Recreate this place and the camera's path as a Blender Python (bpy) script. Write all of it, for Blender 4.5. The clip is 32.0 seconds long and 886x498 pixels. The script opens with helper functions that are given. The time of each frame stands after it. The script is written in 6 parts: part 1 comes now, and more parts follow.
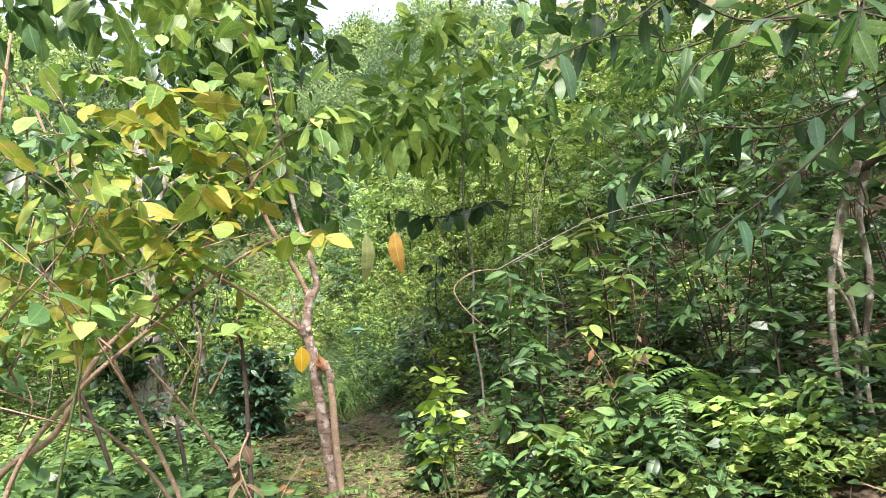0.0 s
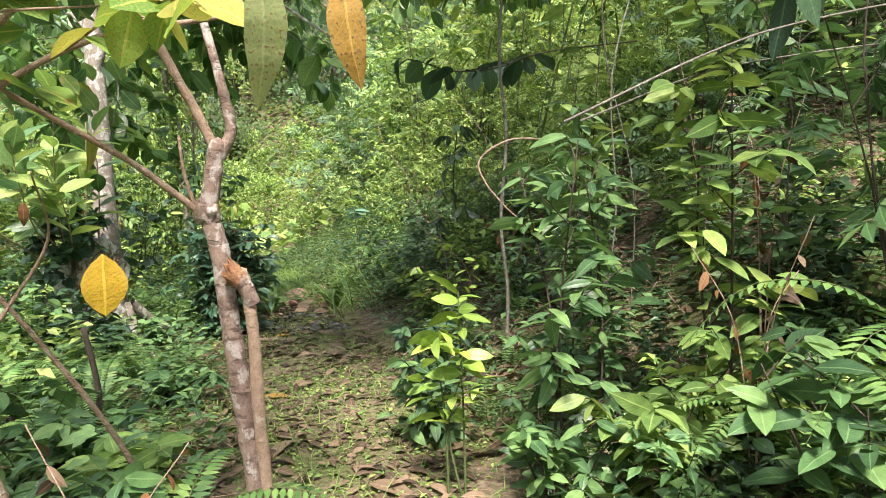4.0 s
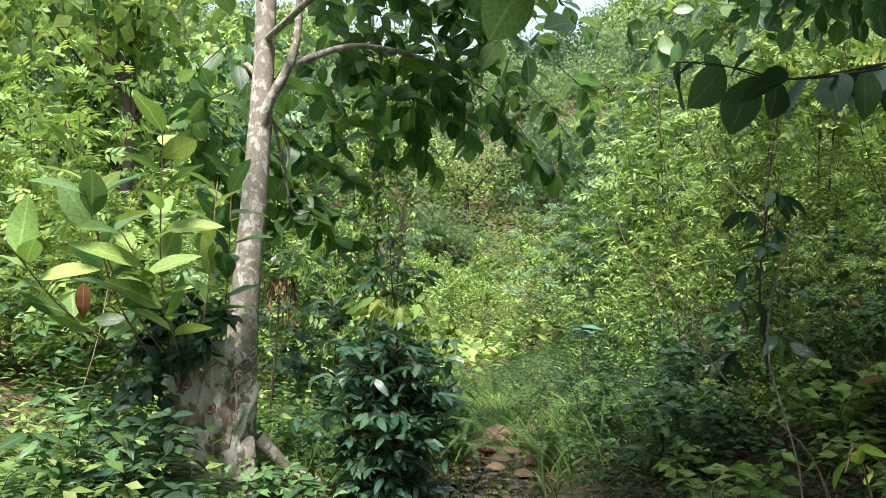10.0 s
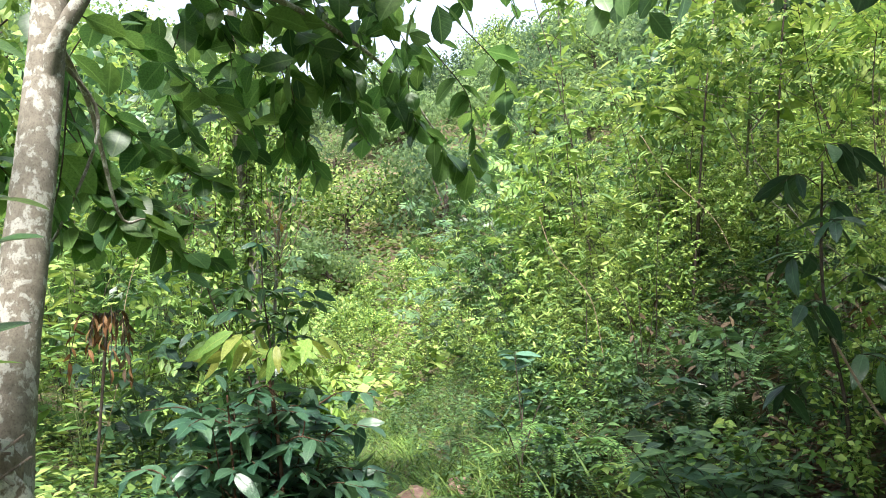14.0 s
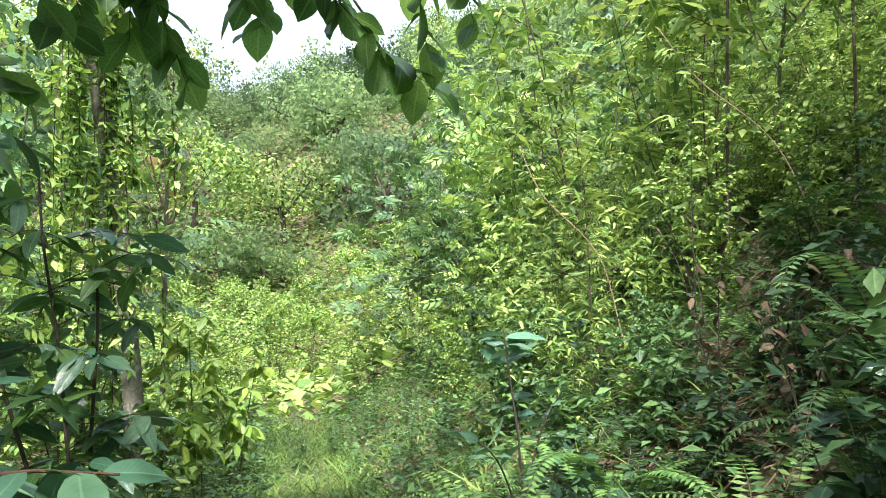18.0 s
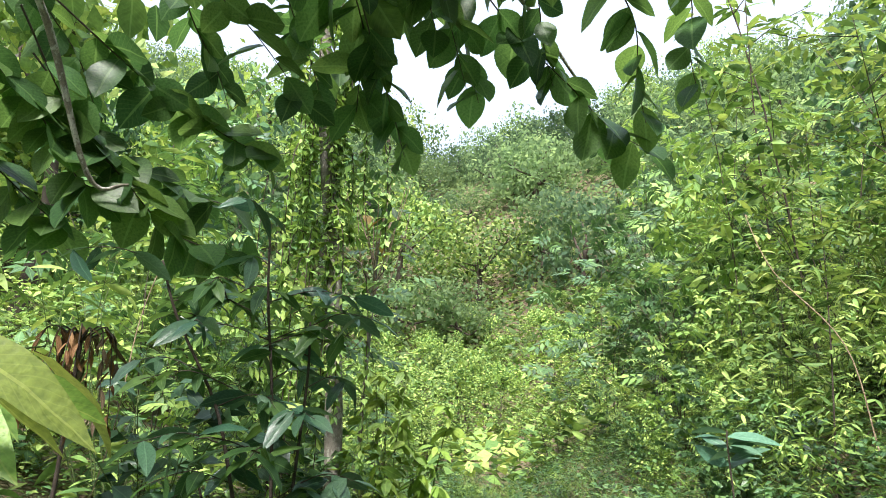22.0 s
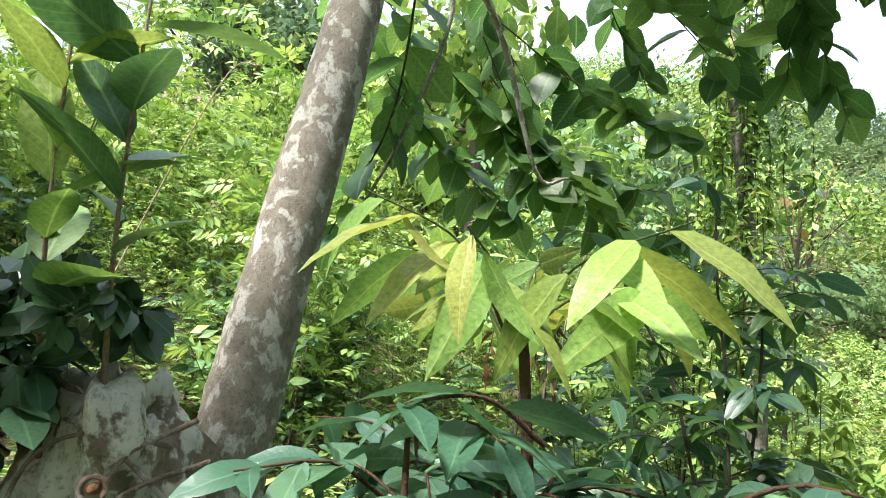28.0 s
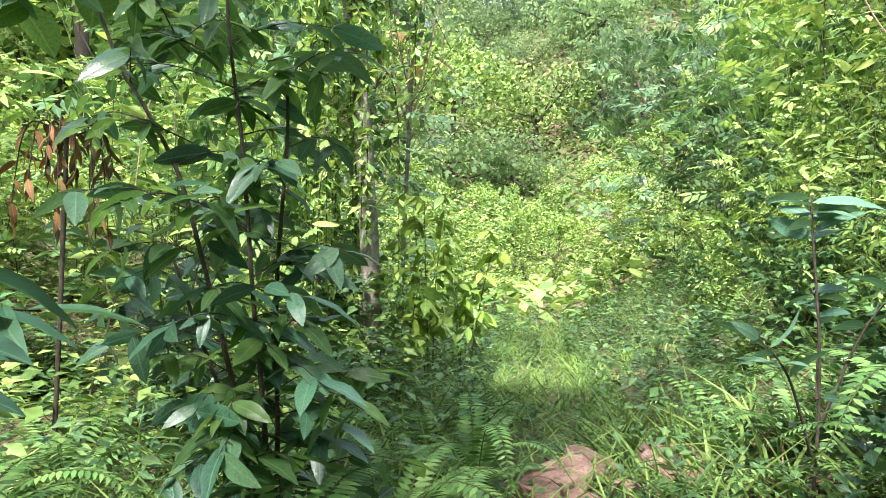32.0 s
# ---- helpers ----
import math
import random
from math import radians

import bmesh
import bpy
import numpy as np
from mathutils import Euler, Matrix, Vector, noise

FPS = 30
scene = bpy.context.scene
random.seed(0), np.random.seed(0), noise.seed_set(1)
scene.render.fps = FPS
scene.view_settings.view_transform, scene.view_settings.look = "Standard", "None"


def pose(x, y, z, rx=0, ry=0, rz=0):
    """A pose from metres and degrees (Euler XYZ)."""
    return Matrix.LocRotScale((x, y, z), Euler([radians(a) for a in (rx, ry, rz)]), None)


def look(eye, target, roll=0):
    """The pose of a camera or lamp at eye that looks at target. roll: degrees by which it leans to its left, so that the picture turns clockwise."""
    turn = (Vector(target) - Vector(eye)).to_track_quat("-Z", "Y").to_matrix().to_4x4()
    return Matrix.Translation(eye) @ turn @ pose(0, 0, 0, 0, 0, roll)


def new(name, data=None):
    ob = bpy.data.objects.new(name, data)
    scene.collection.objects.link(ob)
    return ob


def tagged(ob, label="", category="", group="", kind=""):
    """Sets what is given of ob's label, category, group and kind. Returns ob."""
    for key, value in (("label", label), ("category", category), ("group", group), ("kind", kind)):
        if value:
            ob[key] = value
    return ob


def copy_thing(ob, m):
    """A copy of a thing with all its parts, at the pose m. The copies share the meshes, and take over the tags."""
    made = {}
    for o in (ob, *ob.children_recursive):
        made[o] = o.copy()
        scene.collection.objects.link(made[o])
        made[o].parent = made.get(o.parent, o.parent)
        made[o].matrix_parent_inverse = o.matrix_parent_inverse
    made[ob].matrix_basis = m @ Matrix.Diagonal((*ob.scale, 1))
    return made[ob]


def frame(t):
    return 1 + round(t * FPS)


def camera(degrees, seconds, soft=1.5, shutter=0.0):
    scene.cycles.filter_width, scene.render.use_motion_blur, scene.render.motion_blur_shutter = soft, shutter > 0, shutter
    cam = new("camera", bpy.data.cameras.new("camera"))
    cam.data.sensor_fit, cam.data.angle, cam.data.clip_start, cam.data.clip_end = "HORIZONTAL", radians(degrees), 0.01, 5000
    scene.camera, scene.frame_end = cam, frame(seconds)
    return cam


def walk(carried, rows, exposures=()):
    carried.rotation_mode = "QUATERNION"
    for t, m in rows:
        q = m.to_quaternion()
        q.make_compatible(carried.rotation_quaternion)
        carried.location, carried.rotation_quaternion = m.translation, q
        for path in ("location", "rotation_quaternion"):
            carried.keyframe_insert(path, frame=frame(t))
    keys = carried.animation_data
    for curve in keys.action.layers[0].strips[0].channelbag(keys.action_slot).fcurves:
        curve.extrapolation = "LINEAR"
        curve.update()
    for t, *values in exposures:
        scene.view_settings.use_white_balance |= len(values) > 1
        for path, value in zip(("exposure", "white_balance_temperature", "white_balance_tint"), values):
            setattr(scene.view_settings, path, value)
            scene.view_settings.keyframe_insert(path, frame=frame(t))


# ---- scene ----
cam = camera(69.3, 32.0, soft=0.9)
PATH = [
    (0, (0.824, 0.871, 1.371), (1.639, 2.687, 1.565), -5.1),
    (0.5, (0.994, 1.106, 1.392), (1.692, 2.967, 1.614), -4.4),
    (1, (1.036, 1.310, 1.440), (1.583, 3.220, 1.676), -3.0),
    (1.5, (1.119, 1.514, 1.473), (1.559, 3.455, 1.676), -2.1),
    (2, (1.157, 1.692, 1.504), (1.611, 3.637, 1.602), -1.9),
    (2.5, (1.175, 1.796, 1.416), (1.730, 3.717, 1.391), -2.3),
    (3, (1.322, 1.963, 1.339), (1.976, 3.848, 1.199), -2.0),
    (3.5, (1.404, 2.187, 1.347), (2.147, 4.037, 1.186), -1.7),
    (5.5, (1.774, 2.815, 1.372), (2.475, 4.683, 1.230), -0.9),
    (6, (1.820, 2.989, 1.330), (2.384, 4.901, 1.174), -0.8),
    (6.5, (1.973, 3.201, 1.299), (2.390, 5.150, 1.138), -1.0),
    (7, (2.073, 3.411, 1.303), (2.386, 5.381, 1.151), -0.5),
    (7.5, (2.167, 3.629, 1.264), (2.358, 5.617, 1.151), -0.0),
    (8, (2.091, 3.818, 1.296), (2.120, 5.817, 1.241), 0.1),
    (8.5, (2.040, 4.016, 1.332), (1.927, 6.013, 1.348), 1.3),
    (9, (1.994, 4.238, 1.338), (1.849, 6.232, 1.402), 2.2),
    (9.5, (2.071, 4.517, 1.357), (2.008, 6.510, 1.512), 2.4),
    (10, (2.064, 4.856, 1.327), (2.142, 6.845, 1.520), 1.8),
    (10.5, (2.075, 5.113, 1.322), (2.287, 7.088, 1.559), 1.8),
    (11, (2.077, 5.344, 1.323), (2.426, 7.294, 1.599), 1.4),
    (11.5, (2.090, 5.580, 1.338), (2.614, 7.486, 1.641), 0.6),
    (12, (2.105, 5.767, 1.362), (2.823, 7.609, 1.669), -0.6),
    (12.5, (2.125, 5.936, 1.378), (3.000, 7.709, 1.675), -1.4),
    (13, (2.153, 6.109, 1.374), (3.064, 7.869, 1.643), -1.7),
    (13.5, (2.099, 6.321, 1.350), (2.841, 8.160, 1.609), -1.9),
    (14, (2.034, 6.490, 1.351), (2.479, 8.419, 1.630), -1.6),
    (14.5, (1.853, 6.669, 1.335), (2.011, 8.649, 1.574), -0.3),
    (16.5, (2.185, 7.955, 1.133), (2.439, 9.936, 1.248), -1.4),
    (17, (2.313, 8.231, 1.139), (2.701, 10.185, 1.310), -1.5),
    (17.5, (2.371, 8.426, 1.184), (2.905, 10.339, 1.416), -2.8),
    (18, (2.503, 8.563, 1.256), (3.118, 10.449, 1.516), -4.2),
    (18.5, (2.539, 8.587, 1.272), (3.157, 10.469, 1.544), -4.0),
    (19, (2.557, 8.585, 1.247), (3.171, 10.468, 1.524), -3.9),
    (19.5, (2.535, 8.647, 1.233), (3.143, 10.528, 1.534), -3.2),
    (20, (2.513, 8.722, 1.254), (3.065, 10.613, 1.596), -2.7),
    (20.5, (2.576, 8.732, 1.305), (2.994, 10.651, 1.683), -2.0),
    (21, (2.596, 8.722, 1.319), (2.854, 10.660, 1.742), -0.7),
    (21.5, (2.551, 8.705, 1.329), (2.666, 10.650, 1.778), 0.7),
    (22, (2.480, 8.714, 1.335), (2.503, 10.661, 1.789), 2.0),
    (22.5, (2.465, 8.731, 1.334), (2.468, 10.689, 1.739), 2.5),
    (23, (2.466, 8.753, 1.314), (2.534, 10.722, 1.658), 2.4),
    (23.5, (2.533, 8.768, 1.243), (2.761, 10.728, 1.571), 1.8),
    (24, (2.594, 8.775, 1.258), (3.079, 10.679, 1.630), 1.5),
    (24.5, (2.659, 8.750, 1.330), (3.412, 10.545, 1.789), 0.1),
    (26.5, (2.599, 8.735, 1.364), (2.808, 10.672, 1.817), 1.8),
    (27, (2.493, 8.697, 1.328), (2.288, 10.648, 1.719), 2.6),
    (27.5, (2.406, 8.606, 1.277), (1.701, 10.441, 1.646), 5.2),
    (28, (2.276, 8.533, 1.220), (1.197, 10.182, 1.563), 7.5),
    (28.5, (2.269, 8.513, 1.201), (1.134, 10.135, 1.481), 8.3),
    (29, (2.297, 8.564, 1.186), (1.346, 10.311, 1.401), 7.9),
    (29.5, (2.360, 8.622, 1.121), (1.666, 10.487, 1.320), 5.6),
    (30, (2.460, 8.575, 1.120), (1.963, 10.507, 1.268), 4.1),
    (30.5, (2.440, 8.619, 1.097), (2.064, 10.581, 1.185), 2.7),
    (31, (2.502, 8.766, 1.047), (2.219, 10.746, 1.090), 1.7),
    (31.5, (2.637, 9.008, 0.999), (2.422, 10.997, 1.019), 1.1),
    (32, (2.668, 9.288, 0.994), (2.519, 11.282, 1.016), 0.6),
]
walk(cam, [(t, look(eye, target, roll)) for t, eye, target, roll in PATH],
     exposures=[(0.0, 1.40, 6710, 21), (2.0, 1.22, 6730, 22), (3.5, 1.38, 6810, 22), (6.0, 1.12, 6710, 20), (9.0, 1.05, 6600, 16), (11.0, 1.07, 6500, 15), (13.0, 1.36, 6500, 14), (17.0, 1.53, 6500, 14), (21.0, 1.43, 6500, 14), (22.0, 1.27, 6500, 14), (23.0, 1.30, 6500, 14), (24.0, 1.50, 6500, 14), (26.5, 1.32, 6500, 15), (28.0, 1.63, 6500, 15), (32.0, 1.82, 6500, 14)])

# ---- world, sun ----
world = bpy.data.worlds.new("overcast_sky")
scene.world = world
world.use_nodes = True
wn, wl = world.node_tree.nodes, world.node_tree.links
sky = wn.new("ShaderNodeTexSky")
sky.sky_type = "NISHITA"
sky.sun_disc = False
SUN_UP, SUN_TURN = radians(60), radians(196)
sky.sun_elevation, sky.sun_rotation = SUN_UP, SUN_TURN
sky.air_density, sky.dust_density, sky.ozone_density = 1.0, 4.0, 1.0
cloud = wn.new("ShaderNodeMix")
cloud.data_type = "RGBA"
cloud.inputs["Factor"].default_value = 0.5
cloud.inputs["B"].default_value = (12.0, 14.4, 17.6, 1)
wl.new(sky.outputs["Color"], cloud.inputs["A"])
wl.new(cloud.outputs["Result"], wn["Background"].inputs["Color"])
wn["Background"].inputs["Strength"].default_value = 0.065
sun_data = bpy.data.lights.new("sun", "SUN")
sun_data.energy, sun_data.angle, sun_data.color = 5.0, radians(12), (1.0, 0.97, 0.92)
sun = new("sun", sun_data)
sun.matrix_world = look((math.sin(SUN_TURN) * math.cos(SUN_UP), math.cos(SUN_TURN) * math.cos(SUN_UP), math.sin(SUN_UP)), (0, 0, 0))


# ---- materials ----
def node(nt, kind, **inputs):
    n = nt.nodes.new(kind)
    for key, value in inputs.items():
        n.inputs[key].default_value = value
    return n


def base_material(name, rough=0.6, spec=0.4):
    m = bpy.data.materials.new(name)
    m.use_nodes = True
    nt = m.node_tree
    bs = nt.nodes["Principled BSDF"]
    bs.inputs["Roughness"].default_value = rough
    bs.inputs["Specular IOR Level"].default_value = spec
    return m, nt, bs


def ramp(nt, fac, stops):
    r = nt.nodes.new("ShaderNodeValToRGB")
    el = r.color_ramp.elements
    while len(el) < len(stops):
        el.new(0.5)
    for e, (p, c) in zip(el, stops):
        e.position, e.color = p, (*c, 1)
    nt.links.new(fac, r.inputs["Fac"])
    return r.outputs["Color"]


def mix_color(nt, fac, a, b, blend="MIX"):
    n = nt.nodes.new("ShaderNodeMix")
    n.data_type, n.blend_type = "RGBA", blend
    for key, v in (("Factor", fac), ("A", a), ("B", b)):
        if isinstance(v, bpy.types.NodeSocket):
            nt.links.new(v, n.inputs[key])
        else:
            n.inputs[key].default_value = v if key == "Factor" else (*v, 1)
    return n.outputs["Result"]


def math_node(nt, op, a, b=0.0):
    n = nt.nodes.new("ShaderNodeMath")
    n.operation = op
    for i, v in enumerate((a, b)):
        if isinstance(v, bpy.types.NodeSocket):
            nt.links.new(v, n.inputs[i])
        else:
            n.inputs[i].default_value = v
    return n.outputs[0]


def leaf_material(name, dark, mid, light, rough=0.38, passing=0.35, veins=True, spots=None, spec=0.5, wax=0.0):
    """Leaf blade: colour varies leaf by leaf, paler midrib and side veins, light passes through."""
    m, nt, bs = base_material(name, rough, spec)
    bs.inputs["Coat Weight"].default_value, bs.inputs["Coat Roughness"].default_value = wax, 0.4
    geo, info = nt.nodes.new("ShaderNodeNewGeometry"), nt.nodes.new("ShaderNodeObjectInfo")
    both = math_node(nt, "FRACT", math_node(nt, "ADD", geo.outputs["Random Per Island"], info.outputs["Random"]))
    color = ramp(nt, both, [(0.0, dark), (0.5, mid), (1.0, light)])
    tone = nt.nodes.new("ShaderNodeHueSaturation")
    tone.inputs["Saturation"].default_value = 1.0
    nt.links.new(math_node(nt, "ADD", math_node(nt, "MULTIPLY", info.outputs["Random"], 0.5), 0.75), tone.inputs["Value"])
    nt.links.new(color, tone.inputs["Color"])
    color = tone.outputs["Color"]
    spot = node(nt, "ShaderNodeTexNoise", Scale=24.0, Detail=3.0)
    tc = nt.nodes.new("ShaderNodeTexCoord")
    nt.links.new(tc.outputs["Object"], spot.inputs["Vector"])
    color = mix_color(nt, 1.0, color, ramp(nt, spot.outputs["Fac"], [(0.25, (0.68, 0.72, 0.7)), (0.75, (1.3, 1.26, 1.2))]), "MULTIPLY")
    if spots:
        sf = ramp(nt, spot.outputs["Fac"], [(0.56, (0, 0, 0)), (0.66, (1, 1, 1))])
        color = mix_color(nt, sf, color, spots)
    bump = node(nt, "ShaderNodeBump", Strength=0.5, Distance=0.005)
    height = spot.outputs["Fac"]
    if veins:
        uv = nt.nodes.new("ShaderNodeUVMap")
        sep = nt.nodes.new("ShaderNodeSeparateXYZ")
        nt.links.new(uv.outputs["UV"], sep.inputs[0])
        u = math_node(nt, "ABSOLUTE", math_node(nt, "SUBTRACT", sep.outputs[0], 0.5))
        rib = math_node(nt, "LESS_THAN", u, 0.035)
        slant = math_node(nt, "SUBTRACT", sep.outputs[1], math_node(nt, "MULTIPLY", u, 0.45))
        wave = math_node(nt, "FRACT", math_node(nt, "MULTIPLY", slant, 11.0))
        vein = math_node(nt, "LESS_THAN", wave, 0.13)
        line = math_node(nt, "MAXIMUM", rib, math_node(nt, "MULTIPLY", vein, 0.35))
        color = mix_color(nt, math_node(nt, "MULTIPLY", line, 0.3), color, tuple(min(1, 1.6 * c + 0.05) for c in light))
        height = math_node(nt, "ADD", math_node(nt, "MULTIPLY", wave, 0.6), math_node(nt, "MULTIPLY", height, 0.5))
    nt.links.new(height, bump.inputs["Height"])
    nt.links.new(bump.outputs["Normal"], bs.inputs["Normal"])
    nt.links.new(color, bs.inputs["Base Color"])
    tr = nt.nodes.new("ShaderNodeBsdfTranslucent")
    warm = mix_color(nt, 1.0, color, (1.28, 1.2, 0.9), "MULTIPLY")
    nt.links.new(warm, tr.inputs["Color"])
    mx = node(nt, "ShaderNodeMixShader", Fac=0.65 * passing)
    nt.links.new(bs.outputs[0], mx.inputs[1])
    nt.links.new(tr.outputs[0], mx.inputs[2])
    nt.links.new(mx.outputs[0], nt.nodes["Material Output"].inputs["Surface"])
    return m


def bark_material(name, low, high, patch, patch_at=0.6, scale=14.0, soft=0.015, cover=0.85, rings=0.0):
    """Bark: fine cracked grain, soft mottling at two sizes, pale lichen patches and dark specks."""
    m, nt, bs = base_material(name, 0.85, 0.25)
    tc = nt.nodes.new("ShaderNodeTexCoord")
    mp = node(nt, "ShaderNodeMapping", Scale=(1.0, 1.0, 0.75))
    nt.links.new(tc.outputs["Object"], mp.inputs["Vector"])
    grain = node(nt, "ShaderNodeTexNoise", Scale=scale * 7, Detail=8.0, Roughness=0.75)
    blot = node(nt, "ShaderNodeTexNoise", Scale=scale * 1.6, Detail=6.0, Roughness=0.65)
    wide = node(nt, "ShaderNodeTexNoise", Scale=scale * 0.45, Detail=3.0, Roughness=0.5)
    lich = node(nt, "ShaderNodeTexNoise", Scale=scale * 1.1, Detail=5.0, Roughness=0.6, Distortion=0.3)
    crack = node(nt, "ShaderNodeTexVoronoi", Scale=scale * 4.0)
    crack.feature = "DISTANCE_TO_EDGE"
    for n in (grain, blot, wide, lich, crack):
        nt.links.new(mp.outputs["Vector"], n.inputs["Vector"])
    color = ramp(nt, blot.outputs["Fac"], [(0.32, low), (0.68, high)])
    color = mix_color(nt, math_node(nt, "MULTIPLY", wide.outputs["Fac"], 0.5), color, tuple(0.8 * h + 0.1 for h in high))
    lf = ramp(nt, lich.outputs["Fac"], [(patch_at - soft, (0, 0, 0)), (patch_at + soft, (1, 1, 1))])
    color = mix_color(nt, math_node(nt, "MULTIPLY", lf, cover), color, patch)
    speck = ramp(nt, grain.outputs["Fac"], [(0.36, (1, 1, 1)), (0.5, (0, 0, 0))])
    color = mix_color(nt, math_node(nt, "MULTIPLY", speck, 0.5), color, tuple(0.35 * c for c in low))
    squash = node(nt, "ShaderNodeMapping", Scale=(0.6, 0.6, 2.0))
    nt.links.new(tc.outputs["Object"], squash.inputs["Vector"])
    ring = node(nt, "ShaderNodeTexNoise", Scale=scale * 1.3, Detail=5.0, Roughness=0.65)
    nt.links.new(squash.outputs["Vector"], ring.inputs["Vector"])
    crease = math_node(nt, "MULTIPLY", ramp(nt, ring.outputs["Fac"], [(0.36, (1, 1, 1)), (0.46, (0, 0, 0))]), 0.5 * rings)
    color = mix_color(nt, crease, color, tuple(0.5 * c for c in low))
    nt.links.new(color, bs.inputs["Base Color"])
    bump = node(nt, "ShaderNodeBump", Strength=0.9, Distance=0.01)
    edge = ramp(nt, crack.outputs["Distance"], [(0.0, (0, 0, 0)), (0.12, (1, 1, 1))])
    nt.links.new(math_node(nt, "SUBTRACT", math_node(nt, "ADD", grain.outputs["Fac"], math_node(nt, "MULTIPLY", edge, 0.06)), crease), bump.inputs["Height"])
    nt.links.new(bump.outputs["Normal"], bs.inputs["Normal"])
    return m


def soil_material():
    m, nt, bs = base_material("forest_soil", 0.9, 0.2)
    tc = nt.nodes.new("ShaderNodeTexCoord")
    big = node(nt, "ShaderNodeTexNoise", Scale=1.3, Detail=5.0)
    fine = node(nt, "ShaderNodeTexNoise", Scale=26.0, Detail=8.0, Roughness=0.7)
    chips = node(nt, "ShaderNodeTexVoronoi", Scale=22.0)
    for n in (big, fine, chips):
        nt.links.new(tc.outputs["Object"], n.inputs["Vector"])
    color = ramp(nt, fine.outputs["Fac"], [(0.3, (0.05, 0.037, 0.024)), (0.5, (0.17, 0.13, 0.085)), (0.75, (0.32, 0.25, 0.17))])
    moss = ramp(nt, big.outputs["Fac"], [(0.45, (0, 0, 0)), (0.62, (1, 1, 1))])
    color = mix_color(nt, math_node(nt, "MULTIPLY", moss, 0.6), color, (0.12, 0.16, 0.045))
    nt.links.new(color, bs.inputs["Base Color"])
    bump = node(nt, "ShaderNodeBump", Strength=0.9, Distance=0.03)
    nt.links.new(math_node(nt, "ADD", fine.outputs["Fac"], chips.outputs["Distance"]), bump.inputs["Height"])
    nt.links.new(bump.outputs["Normal"], bs.inputs["Normal"])
    return m


